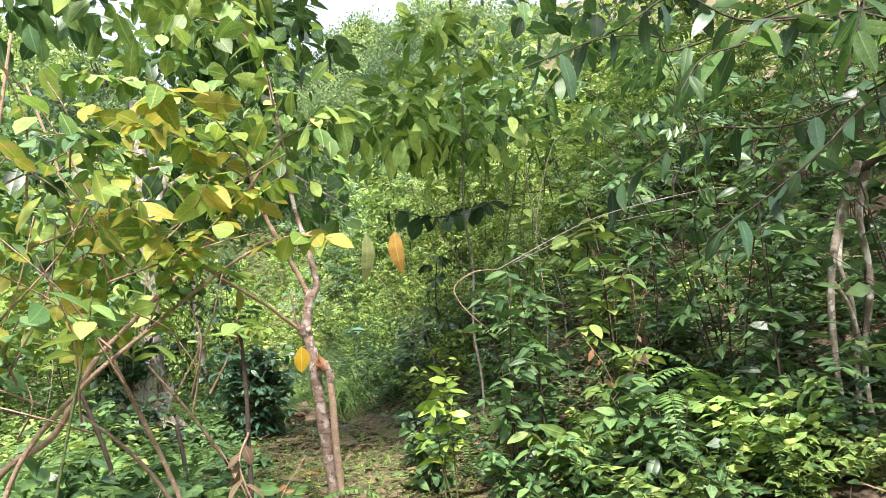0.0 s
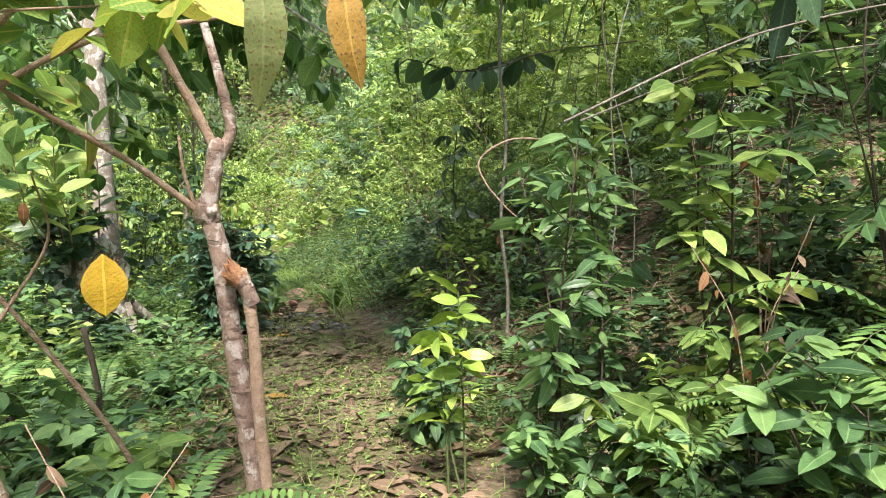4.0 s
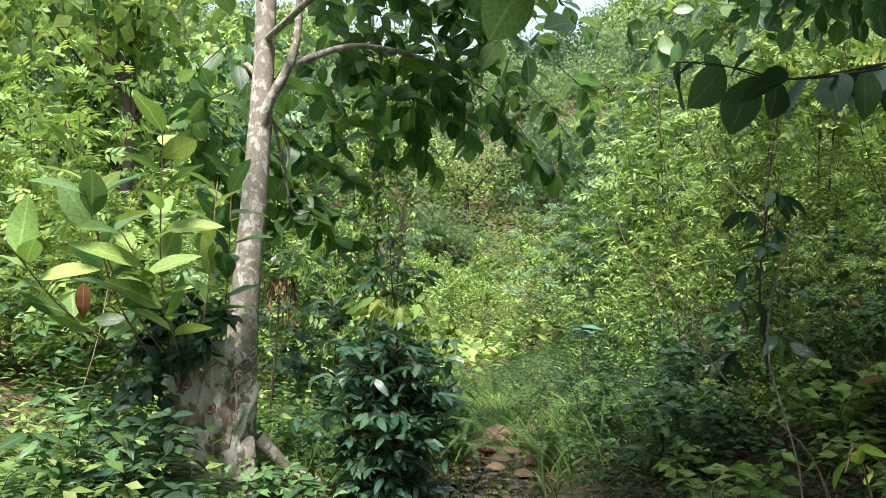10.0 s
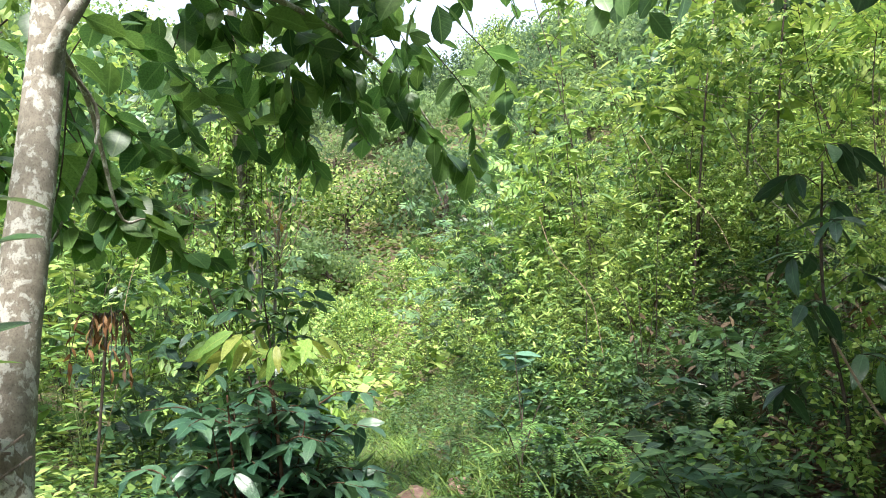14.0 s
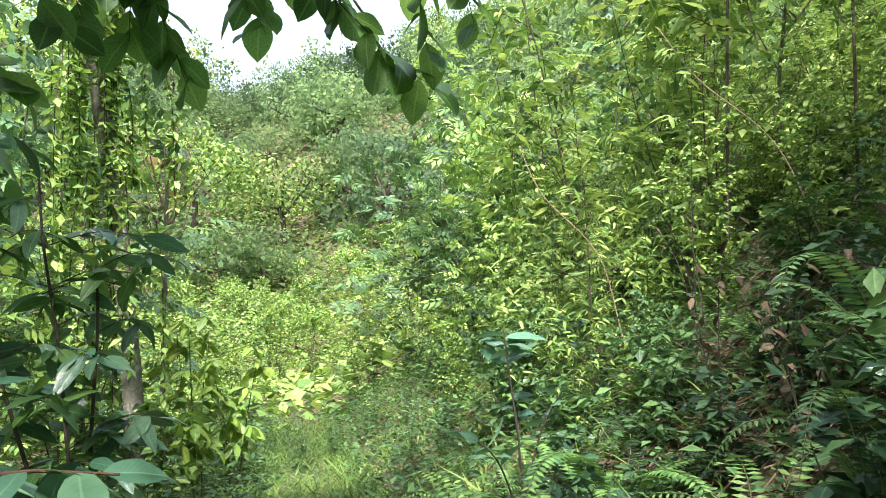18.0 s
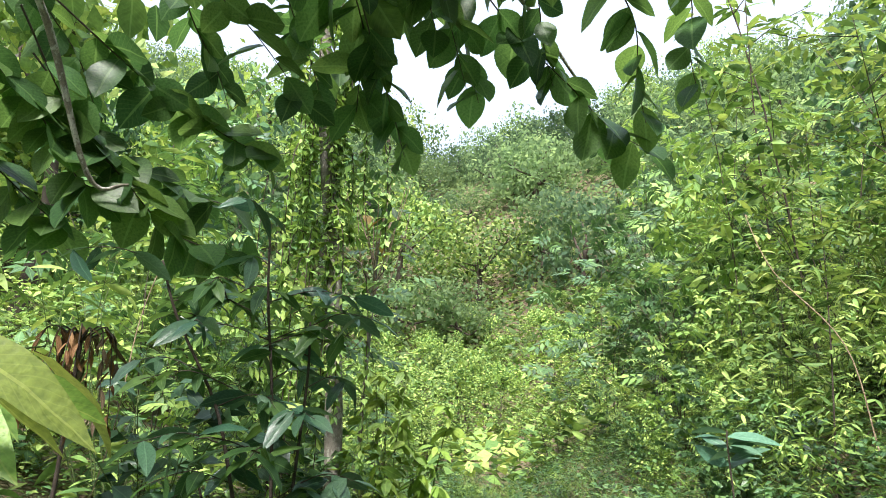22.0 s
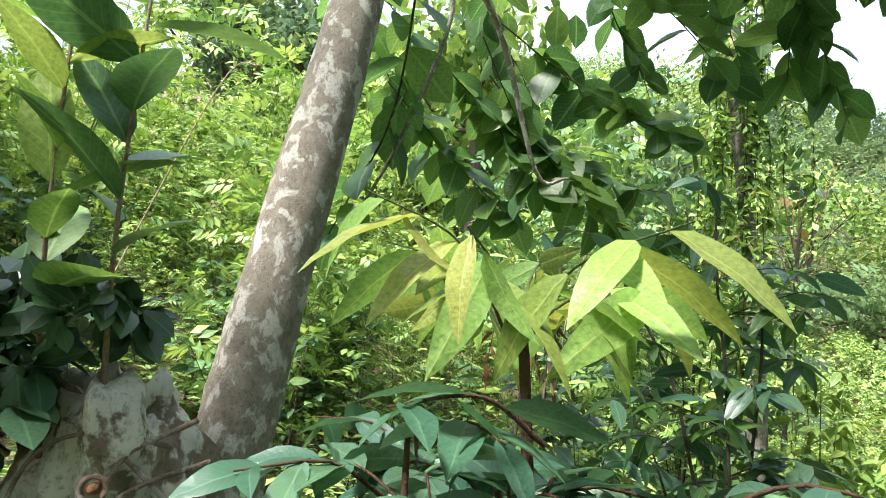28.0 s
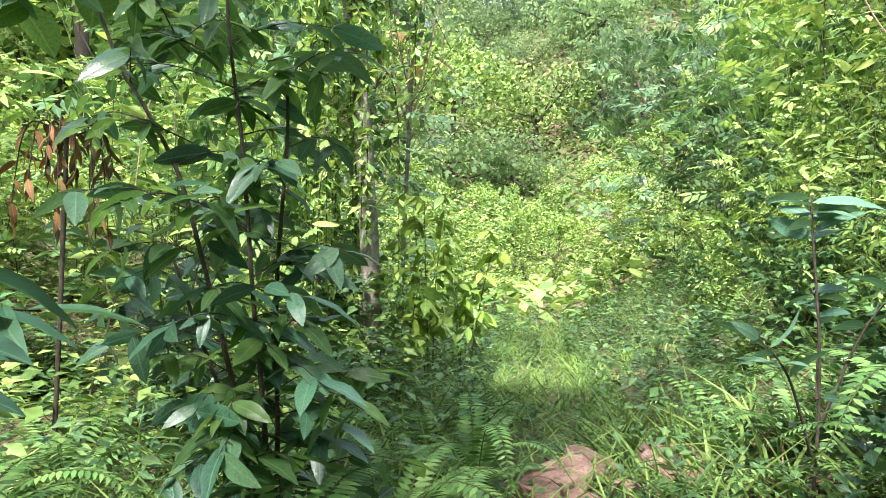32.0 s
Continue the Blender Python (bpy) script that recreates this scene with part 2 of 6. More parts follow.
SOIL = soil_material()
LEAF = {
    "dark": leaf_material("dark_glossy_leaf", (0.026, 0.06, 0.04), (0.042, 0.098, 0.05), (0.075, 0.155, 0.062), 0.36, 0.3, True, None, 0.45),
    # bluish tint of the bush leaf imitates sky sheen on its blades
    "coffee": leaf_material("sky_sheen_bush_leaf", (0.03, 0.095, 0.057), (0.056, 0.15, 0.088), (0.11, 0.225, 0.11), 0.36, 0.42, True, None, 0.7, 0.2),
    "canopy": leaf_material("canopy_leaf", (0.038, 0.095, 0.036), (0.076, 0.17, 0.052), (0.14, 0.25, 0.068), 0.4, 0.8, True, None, 0.4),
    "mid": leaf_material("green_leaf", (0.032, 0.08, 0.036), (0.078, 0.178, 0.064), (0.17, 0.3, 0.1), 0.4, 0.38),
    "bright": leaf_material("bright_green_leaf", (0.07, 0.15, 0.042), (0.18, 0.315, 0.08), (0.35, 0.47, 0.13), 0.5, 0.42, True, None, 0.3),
    "lime": leaf_material("young_lime_leaf", (0.15, 0.27, 0.05), (0.2, 0.33, 0.055), (0.27, 0.38, 0.07), 0.45, 0.45),
    "pale": leaf_material("young_pale_leaf", (0.17, 0.32, 0.085), (0.23, 0.37, 0.085), (0.34, 0.37, 0.09), 0.42, 0.6, True, None, 0.4),
    # pale blue-green here is the sky's reflection put into the leaf colour
    "blue": leaf_material("sky_sheen_blue_leaf", (0.06, 0.15, 0.1), (0.09, 0.2, 0.13), (0.13, 0.26, 0.16), 0.48, 0.3, True, None, 0.4),
    "ragged": leaf_material("faded_leaf", (0.2, 0.26, 0.1), (0.24, 0.29, 0.12), (0.28, 0.32, 0.14), 0.5, 0.4, True, (0.2, 0.16, 0.07)),
    "autumn": leaf_material("yellowing_leaf", (0.11, 0.24, 0.05), (0.21, 0.35, 0.07), (0.42, 0.38, 0.08), 0.5, 0.6, True, (0.33, 0.27, 0.09), 0.3),
    "yellow": leaf_material("bright_yellow_leaf", (0.5, 0.34, 0.03), (0.58, 0.4, 0.03), (0.62, 0.44, 0.05), 0.5, 0.6, True, (0.4, 0.22, 0.05), 0.3),
    "orange": leaf_material("ochre_leaf", (0.3, 0.17, 0.045), (0.4, 0.25, 0.05), (0.46, 0.32, 0.06), 0.5, 0.4, True, (0.16, 0.1, 0.05)),
    "dead": leaf_material("dead_leaf", (0.045, 0.032, 0.022), (0.125, 0.087, 0.054), (0.27, 0.195, 0.125), 0.65, 0.12, True, (0.07, 0.045, 0.03), 0.25),
    "wet": leaf_material("wet_rotting_leaf", (0.012, 0.009, 0.007), (0.035, 0.024, 0.018), (0.09, 0.06, 0.042), 0.16, 0.05, True, (0.02, 0.014, 0.01), 0.8),
    "rust": leaf_material("rusty_dry_leaf", (0.12, 0.055, 0.022), (0.22, 0.11, 0.045), (0.3, 0.17, 0.08), 0.65, 0.2, True, (0.08, 0.04, 0.02), 0.2),
    "red": leaf_material("red_brown_leaf", (0.164, 0.041, 0.044), (0.233, 0.062, 0.061), (0.278, 0.092, 0.096), 0.5, 0.1, True, (0.073, 0.020, 0.031)),
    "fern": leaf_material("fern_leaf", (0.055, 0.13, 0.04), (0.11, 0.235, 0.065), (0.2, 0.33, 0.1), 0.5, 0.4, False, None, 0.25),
    "grass": leaf_material("grass_blade", (0.065, 0.135, 0.036), (0.15, 0.265, 0.06), (0.28, 0.38, 0.11), 0.5, 0.4, False, None, 0.25),
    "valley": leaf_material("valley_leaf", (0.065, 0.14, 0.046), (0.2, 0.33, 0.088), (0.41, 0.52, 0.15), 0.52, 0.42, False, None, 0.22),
    "thicket": leaf_material("thicket_leaf", (0.08, 0.17, 0.05), (0.23, 0.37, 0.1), (0.44, 0.55, 0.17), 0.52, 0.45, False, None, 0.22),
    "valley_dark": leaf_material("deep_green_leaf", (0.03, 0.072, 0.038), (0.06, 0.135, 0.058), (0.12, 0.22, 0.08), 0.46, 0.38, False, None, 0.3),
    # distance haze is put into these two greyed, bluish hill greens
    "hill_dark": leaf_material("haze_tinted_deep_hill_leaf", (0.075, 0.135, 0.085), (0.105, 0.175, 0.105), (0.145, 0.215, 0.125), 0.9, 1.0, False, None, 0.0),
    "hill": leaf_material("haze_tinted_hill_leaf", (0.13, 0.21, 0.115), (0.18, 0.28, 0.145), (0.24, 0.34, 0.18), 0.9, 1.0, False, None, 0.0),
}
BARK = {
    "pale": bark_material("pale_lichen_bark", (0.15, 0.128, 0.095), (0.34, 0.3, 0.232), (0.6, 0.59, 0.52), 0.55, 15.0, 0.028, 0.8),
    "small": bark_material("grey_brown_bark", (0.13, 0.08, 0.058), (0.36, 0.265, 0.2), (0.56, 0.52, 0.46), 0.55, 17.0, 0.03, 0.75, 1.0),
    "branch": bark_material("tan_branch_bark", (0.26, 0.17, 0.11), (0.47, 0.34, 0.23), (0.52, 0.45, 0.35), 0.62, 25.0, 0.015, 0.85, 0.6),
    "dark": bark_material("dark_stem_bark", (0.03, 0.02, 0.014), (0.08, 0.055, 0.035), (0.15, 0.13, 0.1), 0.68, 30.0),
    "red": bark_material("red_brown_stem", (0.07, 0.03, 0.016), (0.16, 0.075, 0.035), (0.2, 0.13, 0.08), 0.7, 40.0),
    "green": bark_material("green_stem", (0.05, 0.09, 0.02), (0.12, 0.17, 0.04), (0.2, 0.2, 0.1), 0.7, 40.0),
    "burl": bark_material("knotted_burl_bark", (0.1, 0.07, 0.045), (0.34, 0.27, 0.185), (0.72, 0.7, 0.6), 0.47, 6.5, 0.02, 0.9),
    "grey": bark_material("grey_vine_bark", (0.1, 0.09, 0.07), (0.22, 0.2, 0.16), (0.34, 0.34, 0.28), 0.56, 18.0),
    "wood": bark_material("broken_wood", (0.16, 0.055, 0.02), (0.42, 0.21, 0.085), (0.5, 0.34, 0.2), 0.6, 30.0, 0.03, 0.8),
}


# ---- mesh tools ----
def unit(a):
    return a / np.maximum(np.linalg.norm(a, axis=-1, keepdims=True), 1e-9)


def leaf_shape(rows, width, fold=0.18, droop=0.18, peak=1.0, wave=0.0, stalk=0.0):
    """Verts, triangles and uv of a leaf of length 1 along +y, normal +z: two half blades folded on the midrib, drooping to the tip."""
    v, uv, f = [], [], []

    def bend(s):
        return -droop * s * s

    v.append((0, 0, 0)), uv.append((0.5, 0))
    for i in range(1, rows):
        s = i / rows
        w = width * 0.5 * math.sin(math.pi * s ** peak) ** 0.8
        z = bend(s) + wave * math.sin(i * 2.1)
        y = stalk + (1 - stalk) * s
        v += [(-w, y, z + fold * w), (0, y, z), (w, y, z + fold * w)]
        uv += [(0.0, s), (0.5, s), (1.0, s)]
    v.append((0, 1, bend(1))), uv.append((0.5, 1))
    f += [(0, 2, 1), (0, 3, 2)]
    for i in range(rows - 2):
        a, b = 1 + 3 * i, 4 + 3 * i
        f += [(a, a + 1, b + 1), (a, b + 1, b), (a + 1, a + 2, b + 2), (a + 1, b + 2, b + 1)]
    a, e = 1 + 3 * (rows - 2), len(v) - 1
    f += [(a, a + 1, e), (a + 1, a + 2, e)]
    return np.array(v, float), np.array(f), np.array(uv, float)


def pinnate_shape(pairs, leaflet, width):
    """A compound leaf of length 1 along +y: paired flat leaflets and one at the tip, each a folded diamond."""
    v, f, uv = [], [], []
    spots = [(0.25 + 0.62 * i / pairs, side) for i in range(pairs) for side in (-1, 1)] + [(0.66, 0)]
    for s, side in spots:
        ln = leaflet * (1.0 - 0.35 * abs(s - 0.5))
        d = np.array([side * 0.85, 0.5 if side else 1.0, -0.18 * abs(side)])
        d /= np.linalg.norm(d)
        w = np.array([-d[1], d[0], 0]) * width * leaflet
        p = np.array([0, s + 0.03 * side, -0.2 * s * s])
        n = len(v)
        v += [p, p + d * ln * 0.45 - w, p + d * ln * 0.5 + w, p + d * ln - np.array([0, 0, 0.12 * ln])]
        f += [(n, n + 2, n + 1), (n + 1, n + 2, n + 3)]
        uv += [(0.5, 0), (0, 0.5), (1, 0.5), (0.5, 1)]
    return np.array(v, float), np.array(f), np.array(uv, float)


class Geo:
    def __init__(self):
        self.v, self.f, self.uv, self.n = [], [], [], 0

    def add(self, v, f, uv=None):
        self.v.append(v), self.f.append(f + self.n)
        self.uv.append(np.zeros((len(v), 2)) if uv is None else uv)
        self.n += len(v)
        return self

    def mesh(self, name, material, smooth=True):
        v, f, uv = np.concatenate(self.v), np.concatenate(self.f), np.concatenate(self.uv)
        me = bpy.data.meshes.new(name)
        me.vertices.add(len(v)), me.loops.add(3 * len(f)), me.polygons.add(len(f))
        me.vertices.foreach_set("co", v.astype(np.float32).ravel())
        me.loops.foreach_set("vertex_index", f.astype(np.int32).ravel())
        me.polygons.foreach_set("loop_start", np.arange(0, 3 * len(f), 3, dtype=np.int32))
        me.polygons.foreach_set("use_smooth", np.full(len(f), smooth))
        layer = me.uv_layers.new(name="UVMap")
        layer.data.foreach_set("uv", uv[f.ravel()].astype(np.float32).ravel())
        me.update(calc_edges=True)
        me.materials.append(material)
        return me


def leaves(geo, shape, where, along, up, size):
    """Adds one leaf of the shape at each place, pointing along, its face towards up."""
    sv, sf, suv = shape
    where, along = np.asarray(where, float), unit(np.asarray(along, float))
    side = unit(np.cross(along, up))
    face = np.cross(side, along)
    size = np.broadcast_to(np.asarray(size, float), (len(where),))
    v = (sv[None, :, 0:1] * side[:, None] + sv[None, :, 1:2] * along[:, None] + sv[None, :, 2:3] * face[:, None]) * size[:, None, None] + where[:, None]
    n, k = len(where), len(sv)
    f = sf[None] + (np.arange(n) * k)[:, None, None]
    geo.add(v.reshape(-1, 3), f.reshape(-1, 3), np.tile(suv, (n, 1)))
    return geo


def smooth_line(points, steps=6):
    """Catmull-Rom through the points."""
    p = np.array(points, float)
    p = np.vstack([2 * p[0] - p[1], p, 2 * p[-1] - p[-2]])
    out = []
    for i in range(1, len(p) - 2):
        for s in np.linspace(0, 1, steps, endpoint=False):
            a, b, c, d = p[i - 1 : i + 3]
            out.append(0.5 * (2 * b + (c - a) * s + (2 * a - 5 * b + 4 * c - d) * s * s + (3 * b - a - 3 * c + d) * s ** 3))
    return np.array(out + [p[-2]])


def tube(geo, line, r0, r1, sides=6, knots=0.0, rnd=None):
    line = np.asarray(line, float)
    tan = unit(np.gradient(line, axis=0))
    ref = np.array([0.31, 0.95, 0.05])
    a = unit(np.cross(tan, ref))
    b = np.cross(tan, a)
    n = len(line)
    rad = np.linspace(r0, r1, n)
    if knots and rnd is not None:
        rad = rad * (1 + knots * (rnd.random(n) - 0.5))
    ang = np.linspace(0, 2 * np.pi, sides, endpoint=False)
    ring = np.cos(ang)[None, :, None] * a[:, None] + np.sin(ang)[None, :, None] * b[:, None]
    v = (line[:, None] + ring * rad[:, None, None]).reshape(-1, 3)
    i, j = np.meshgrid(np.arange(n - 1), np.arange(sides), indexing="ij")
    q, s = i * sides + j, i * sides + (j + 1) % sides
    f = np.concatenate([np.stack([q, s, s + sides], -1).reshape(-1, 3), np.stack([q, s + sides, q + sides], -1).reshape(-1, 3)])
    v = np.vstack([v, line[-1:] + tan[-1:] * rad[-1] * 0.5])
    top = (n - 1) * sides
    f = np.vstack([f, [(top + k, top + (k + 1) % sides, len(v) - 1) for k in range(sides)]])
    return geo.add(v, f)


def sample(line, s):
    """Places and directions at the fractions s of a line."""
    line = np.asarray(line, float)
    d = np.r_[0, np.cumsum(np.linalg.norm(np.diff(line, axis=0), axis=1))]
    d = d / d[-1]
    tan = unit(np.gradient(line, axis=0))
    return (np.stack([np.interp(s, d, line[:, k]) for k in range(3)], -1), np.stack([np.interp(s, d, tan[:, k]) for k in range(3)], -1))


def part(name, geo, material, parent, label="", kind="", at=None):
    ob = new(name, geo if isinstance(geo, bpy.types.Mesh) else geo.mesh(name, material))
    ob.parent = parent
    if at is not None:
        ob.matrix_basis = at
    return tagged(ob, label=label, kind=kind)


def thing(name, at, label, category, group="", kind=""):
    ob = new(name)
    ob.empty_display_size = 0.1
    ob.matrix_basis = at if isinstance(at, Matrix) else Matrix.Translation(at)
    return tagged(ob, label=label, category=category, group=group, kind=kind)


# ---- the ground ----
PATH_X = ((-60, -8.0), (-4, -0.6), (0, 0.75), (2, 1.35), (4, 1.95), (6, 2.35), (8, 2.45), (10, 2.7), (13, 3.0), (18, 3.3), (30, 4.5), (60, 5.0), (140, 5.0))


def path_x(y):
    return np.interp(y, [a for a, _ in PATH_X], [b for _, b in PATH_X])


def ground_z(x, y):
    x, y = np.asarray(x, float), np.asarray(y, float)
    d = x - path_x(y)
    steep = np.clip((y - 1.0) / 6.0, 0.25, 1.0)
    right = np.maximum(d - 0.75, 0)
    bank = steep * (0.62 * right - 0.22 * np.maximum(right - 3.5, 0))
    left = np.maximum(-d - 4.0, 0)
    rise = 0.42 * left - 0.1 * np.maximum(left - 14, 0)
    dip = -0.16 * np.clip((y - 8.5) / 3.0, 0, 1) - 0.25 * np.clip((y - 12.0) / 8.0, 0, 1)
    far = 0.44 * np.maximum(y - 30, 0) * np.clip((y - 30) / 25, 0, 1)
    far = np.where(y > 112, far - 0.75 * (y - 112), far)
    lumps = 0.05 * np.sin(1.7 * x + 0.6 * y) * np.sin(1.3 * y - 0.5 * x) * np.clip(np.abs(d) - 0.3, 0, 1)
    lumps = lumps + 2.5 * np.sin(0.11 * x + 1) * np.sin(0.09 * y) * np.clip((np.hypot(x, y) - 35) / 40, 0, 1)
    back = 0.12 * np.maximum(-y - 6, 0)
    return np.clip(bank, 0, 30) + np.clip(rise, 0, 22) + dip + far + lumps + back


def at_ground(x, y, sink=0.03):
    return (float(x), float(y), float(ground_z(x, y)) - sink)


def build_ground():
    u = np.linspace(-1, 1, 181)
    xs = 2.5 + np.sinh(u * 5.2) / np.sinh(5.2) * 900
    ys = 8.0 + np.sinh(u * 5.2) / np.sinh(5.2) * 900
    gx, gy = np.meshgrid(xs, ys, indexing="ij")
    gz = ground_z(gx, gy)
    rough = np.random.default_rng(3).random(gx.shape)
    near = np.clip(1 - np.hypot(gx - 2.5, gy - 8) / 14, 0, 1)
    gz = np.clip(gz, -40, 60) + (rough - 0.5) * 0.05 * near
    n = len(u)
    i, j = np.meshgrid(np.arange(n - 1), np.arange(n - 1), indexing="ij")
    q = i * n + j
    f = np.concatenate([np.stack([q, q + n, q + n + 1], -1).reshape(-1, 3), np.stack([q, q + n + 1, q + 1], -1).reshape(-1, 3)])
    g = Geo().add(np.stack([gx, gy, gz], -1).reshape(-1, 3), f)
    ob = new("ground", g.mesh("ground", SOIL))
    tagged(ob, "brown forest soil with moss and a trodden footpath", "ground", kind="structure")


build_ground()

SHAPE = {
    "near": leaf_shape(7, 0.42, 0.25, 0.22, 0.9, 0.006),
    "oval": leaf_shape(4, 0.6, 0.22, 0.16, 1.0),
    "round": leaf_shape(7, 0.66, 0.22, 0.16, 1.0, 0.008),
    "long": leaf_shape(7, 0.27, 0.3, 0.3, 0.85, 0.006),
    "mid": leaf_shape(4, 0.42, 0.25, 0.2, 0.9),
    "midlong": leaf_shape(4, 0.26, 0.25, 0.3, 0.85),
    "three": leaf_shape(3, 0.44, 0.25, 0.2, 0.9),
    "low": leaf_shape(2, 0.5, 0.3, 0.15, 0.9),
    "chip": (np.array([(0, 0, 0), (-0.3, 0.45, 0.06), (0.3, 0.5, 0.06), (0, 1, -0.12)]), np.array([(0, 2, 1), (1, 2, 3)]), np.array([(0.5, 0), (0, 0.5), (1, 0.5), (0.5, 1.0)])),
    "ragged": leaf_shape(10, 0.4, 0.16, 0.3, 0.8, 0.008),
    "slim": leaf_shape(7, 0.3, 0.3, 0.28, 0.85, 0.01),
    "coffee": leaf_shape(7, 0.37, 0.28, 0.22, 0.9, 0.01),
    "lance": leaf_shape(7, 0.34, 0.25, 0.25, 0.85, 0.008),
    "pinnate": pinnate_shape(4, 0.34, 0.15),
    "spray": pinnate_shape(3, 0.42, 0.22),
    "pinnule": leaf_shape(2, 0.3, 0.1, 0.12, 0.6),
    "pinna": leaf_shape(3, 0.3, 0.1, 0.12, 0.6),
    "blade": leaf_shape(3, 0.045, 0.5, 0.6, 0.5),
}


# ---- plant kinds ----
def grow(seed, height, stems, spread, twigs, per_twig, size, shape, droop=0.35, bare=0.25, thick=0.012, twig_len=0.45, lean=(0, 0), pairs=False):
    """A leafy plant at the origin: curved stems, side twigs and leaves along both. Returns the stem and the leaf geometry."""
    r = np.random.default_rng(seed)
    wood, foliage = Geo(), Geo()
    P, D, L = [], [], []
    for k in range(stems):
        az = 2 * np.pi * (k + r.random() * 0.8) / stems
        out = spread * (0.4 + 0.6 * r.random()) if stems > 1 else spread * r.random() * 0.4
        h = height * (0.65 + 0.35 * r.random()) if stems > 1 else height
        top = np.array([out * np.cos(az) + lean[0] * h, out * np.sin(az) + lean[1] * h, h])
        knee = top * np.array([0.35, 0.35, 0.55]) + r.normal(0, 0.03, 3) * height
        base = np.array([0.04 * np.cos(az), 0.04 * np.sin(az), 0.0]) * (stems > 1)
        line = smooth_line([base, knee, top], 3)
        tube(wood, line, thick, thick * 0.3, 4)
        runs = [(line, bare, per_twig)]
        for s in np.linspace(bare, 0.95, twigs) if twigs else ():
            p, t = sample(line, np.array([s]))
            a2 = r.random() * 2 * np.pi
            ln = twig_len * height * (0.5 + 0.6 * r.random()) * (1.15 - 0.6 * s)
            d = unit(np.array([np.cos(a2), np.sin(a2), 0.55 + 0.5 * r.random()]))
            tip = p[0] + d * ln - np.array([0, 0, droop * 0.3 * ln])
            tw = np.array([p[0], p[0] + d * ln * 0.55, tip])
            tube(wood, tw, thick * 0.45, thick * 0.18, 3)
            runs.append((tw, 0.2, per_twig))
        for run, lo, count in runs:
            s = lo + (1 - lo) * (np.arange(count) + r.random(count) * 0.6) / count
            p, t = sample(run, np.minimum(s, 1))
            turn = np.arange(count) * (np.pi if pairs else 2.4) + r.random(count) * 0.9 + r.random() * 6
            side = np.stack([np.cos(turn), np.sin(turn), np.zeros(count)], -1)
            d = 0.45 * t + side * (0.9 + 0.3 * r.random((count, 1))) + np.array([0, 0, -droop]) * (0.4 + r.random((count, 1)))
            P.append(p), D.append(d), L.append(size * (0.55 + 0.6 * r.random(count)))
    P, D, L = np.concatenate(P), np.concatenate(D), np.concatenate(L)
    up = np.array([0, 0, 1.0]) + r.normal(0, 0.5, D.shape)
    D = D + r.normal(0, 0.22, D.shape)
    leaves(foliage, shape, P, D, up, L)
    return wood, foliage


def plant(name, at, label, category, material, bark, group="", **kw):
    ob = thing(name, at, label, category, group)
    wood, foliage = grow(**kw)
    part("stem", wood, BARK[bark], ob)
    part("foliage", foliage, LEAF[material], ob, kind="stuff")
    return ob


def fern_geo(seed, fronds, length, pairs=34, rise=0.7, fine=False):
    r = np.random.default_rng(seed)
    wood, foliage = Geo(), Geo()
    for k in range(fronds):
        az = 2 * np.pi * (k + r.random() * 0.7) / fronds
        ln = length * (0.65 + 0.4 * r.random())
        o = np.array([np.cos(az), np.sin(az), 0])
        up = rise * (0.6 + 0.6 * r.random())
        line = smooth_line([(0, 0, 0), o * ln * 0.3 + (0, 0, up * ln * 0.65), o * ln * 0.68 + (0, 0, up * ln * 0.75), o * ln * 0.95 + (0, 0, up * ln * 0.45)], 4 if fine else 2)
        tube(wood, line, 0.004, 0.0015, 4 if fine else 3)
        s = np.linspace(0.1, 1.0, pairs)
        p, t = sample(line, s)
        size = ln * 0.1 * np.sin(np.pi * (0.12 + 0.86 * s) ** 0.8) + 0.012
        across = unit(np.cross(t, np.array([0, 0, 1.0])))
        nrm = np.cross(across, t)
        for sign in (-1, 1):
            leaves(foliage, SHAPE["pinna" if fine else "pinnule"], p, across * sign + 0.35 * t + nrm * 0.05 - np.array([0, 0, 0.12]), nrm, size)
    return wood, foliage


def fern(at, seed, fronds, length, label="light green sword fern with arching fronds", pairs=34, rise=0.7, material="fern", fine=False):
    ob = thing("fern", at, label, "fern", "ferns")
    w, f = fern_geo(seed, fronds, length, pairs, rise, fine)
    part("rachis", w, BARK["green"], ob)
    part("fronds", f, LEAF[material], ob, kind="stuff")
    return ob


def crown_geo(seed, radius, height, lumps, count, size, shape="low"):
    """A crown of leaf sprays: uneven lumps with gaps between them."""
    r = np.random.default_rng(seed)
    c = unit(r.normal(size=(lumps, 3))) * (0.3 + 0.7 * r.random((lumps, 1)))
    c[:, 2] = np.abs(c[:, 2]) * 1.1 - 0.25
    c *= np.array([radius, radius, height])
    rad = radius * (0.22 + 0.3 * r.random(lumps))
    pick = r.integers(0, lumps, count)
    d = unit(r.normal(size=(count, 3)))
    P = c[pick] + d * (rad[pick] * (0.45 + 0.6 * r.random(count) ** 0.7))[:, None] * np.array([1, 1, 0.75])
    along = d * 0.8 + r.normal(0, 0.5, (count, 3)) + np.array([0, 0, -0.35])
    face = d * 0.6 + np.array([0, 0, 0.8]) + r.normal(0, 0.35, (count, 3))
    if shape == "chip":
        along, face = r.normal(0, 1, (count, 3)) + np.array([0, 0, -0.5]), d * 1.2 + np.array([0, 0, 0.5]) + r.normal(0, 0.3, (count, 3))
    g = Geo()
    leaves(g, SHAPE[shape], P, along, face, size * (0.5 + 0.9 * r.random(count)))
    return g, c


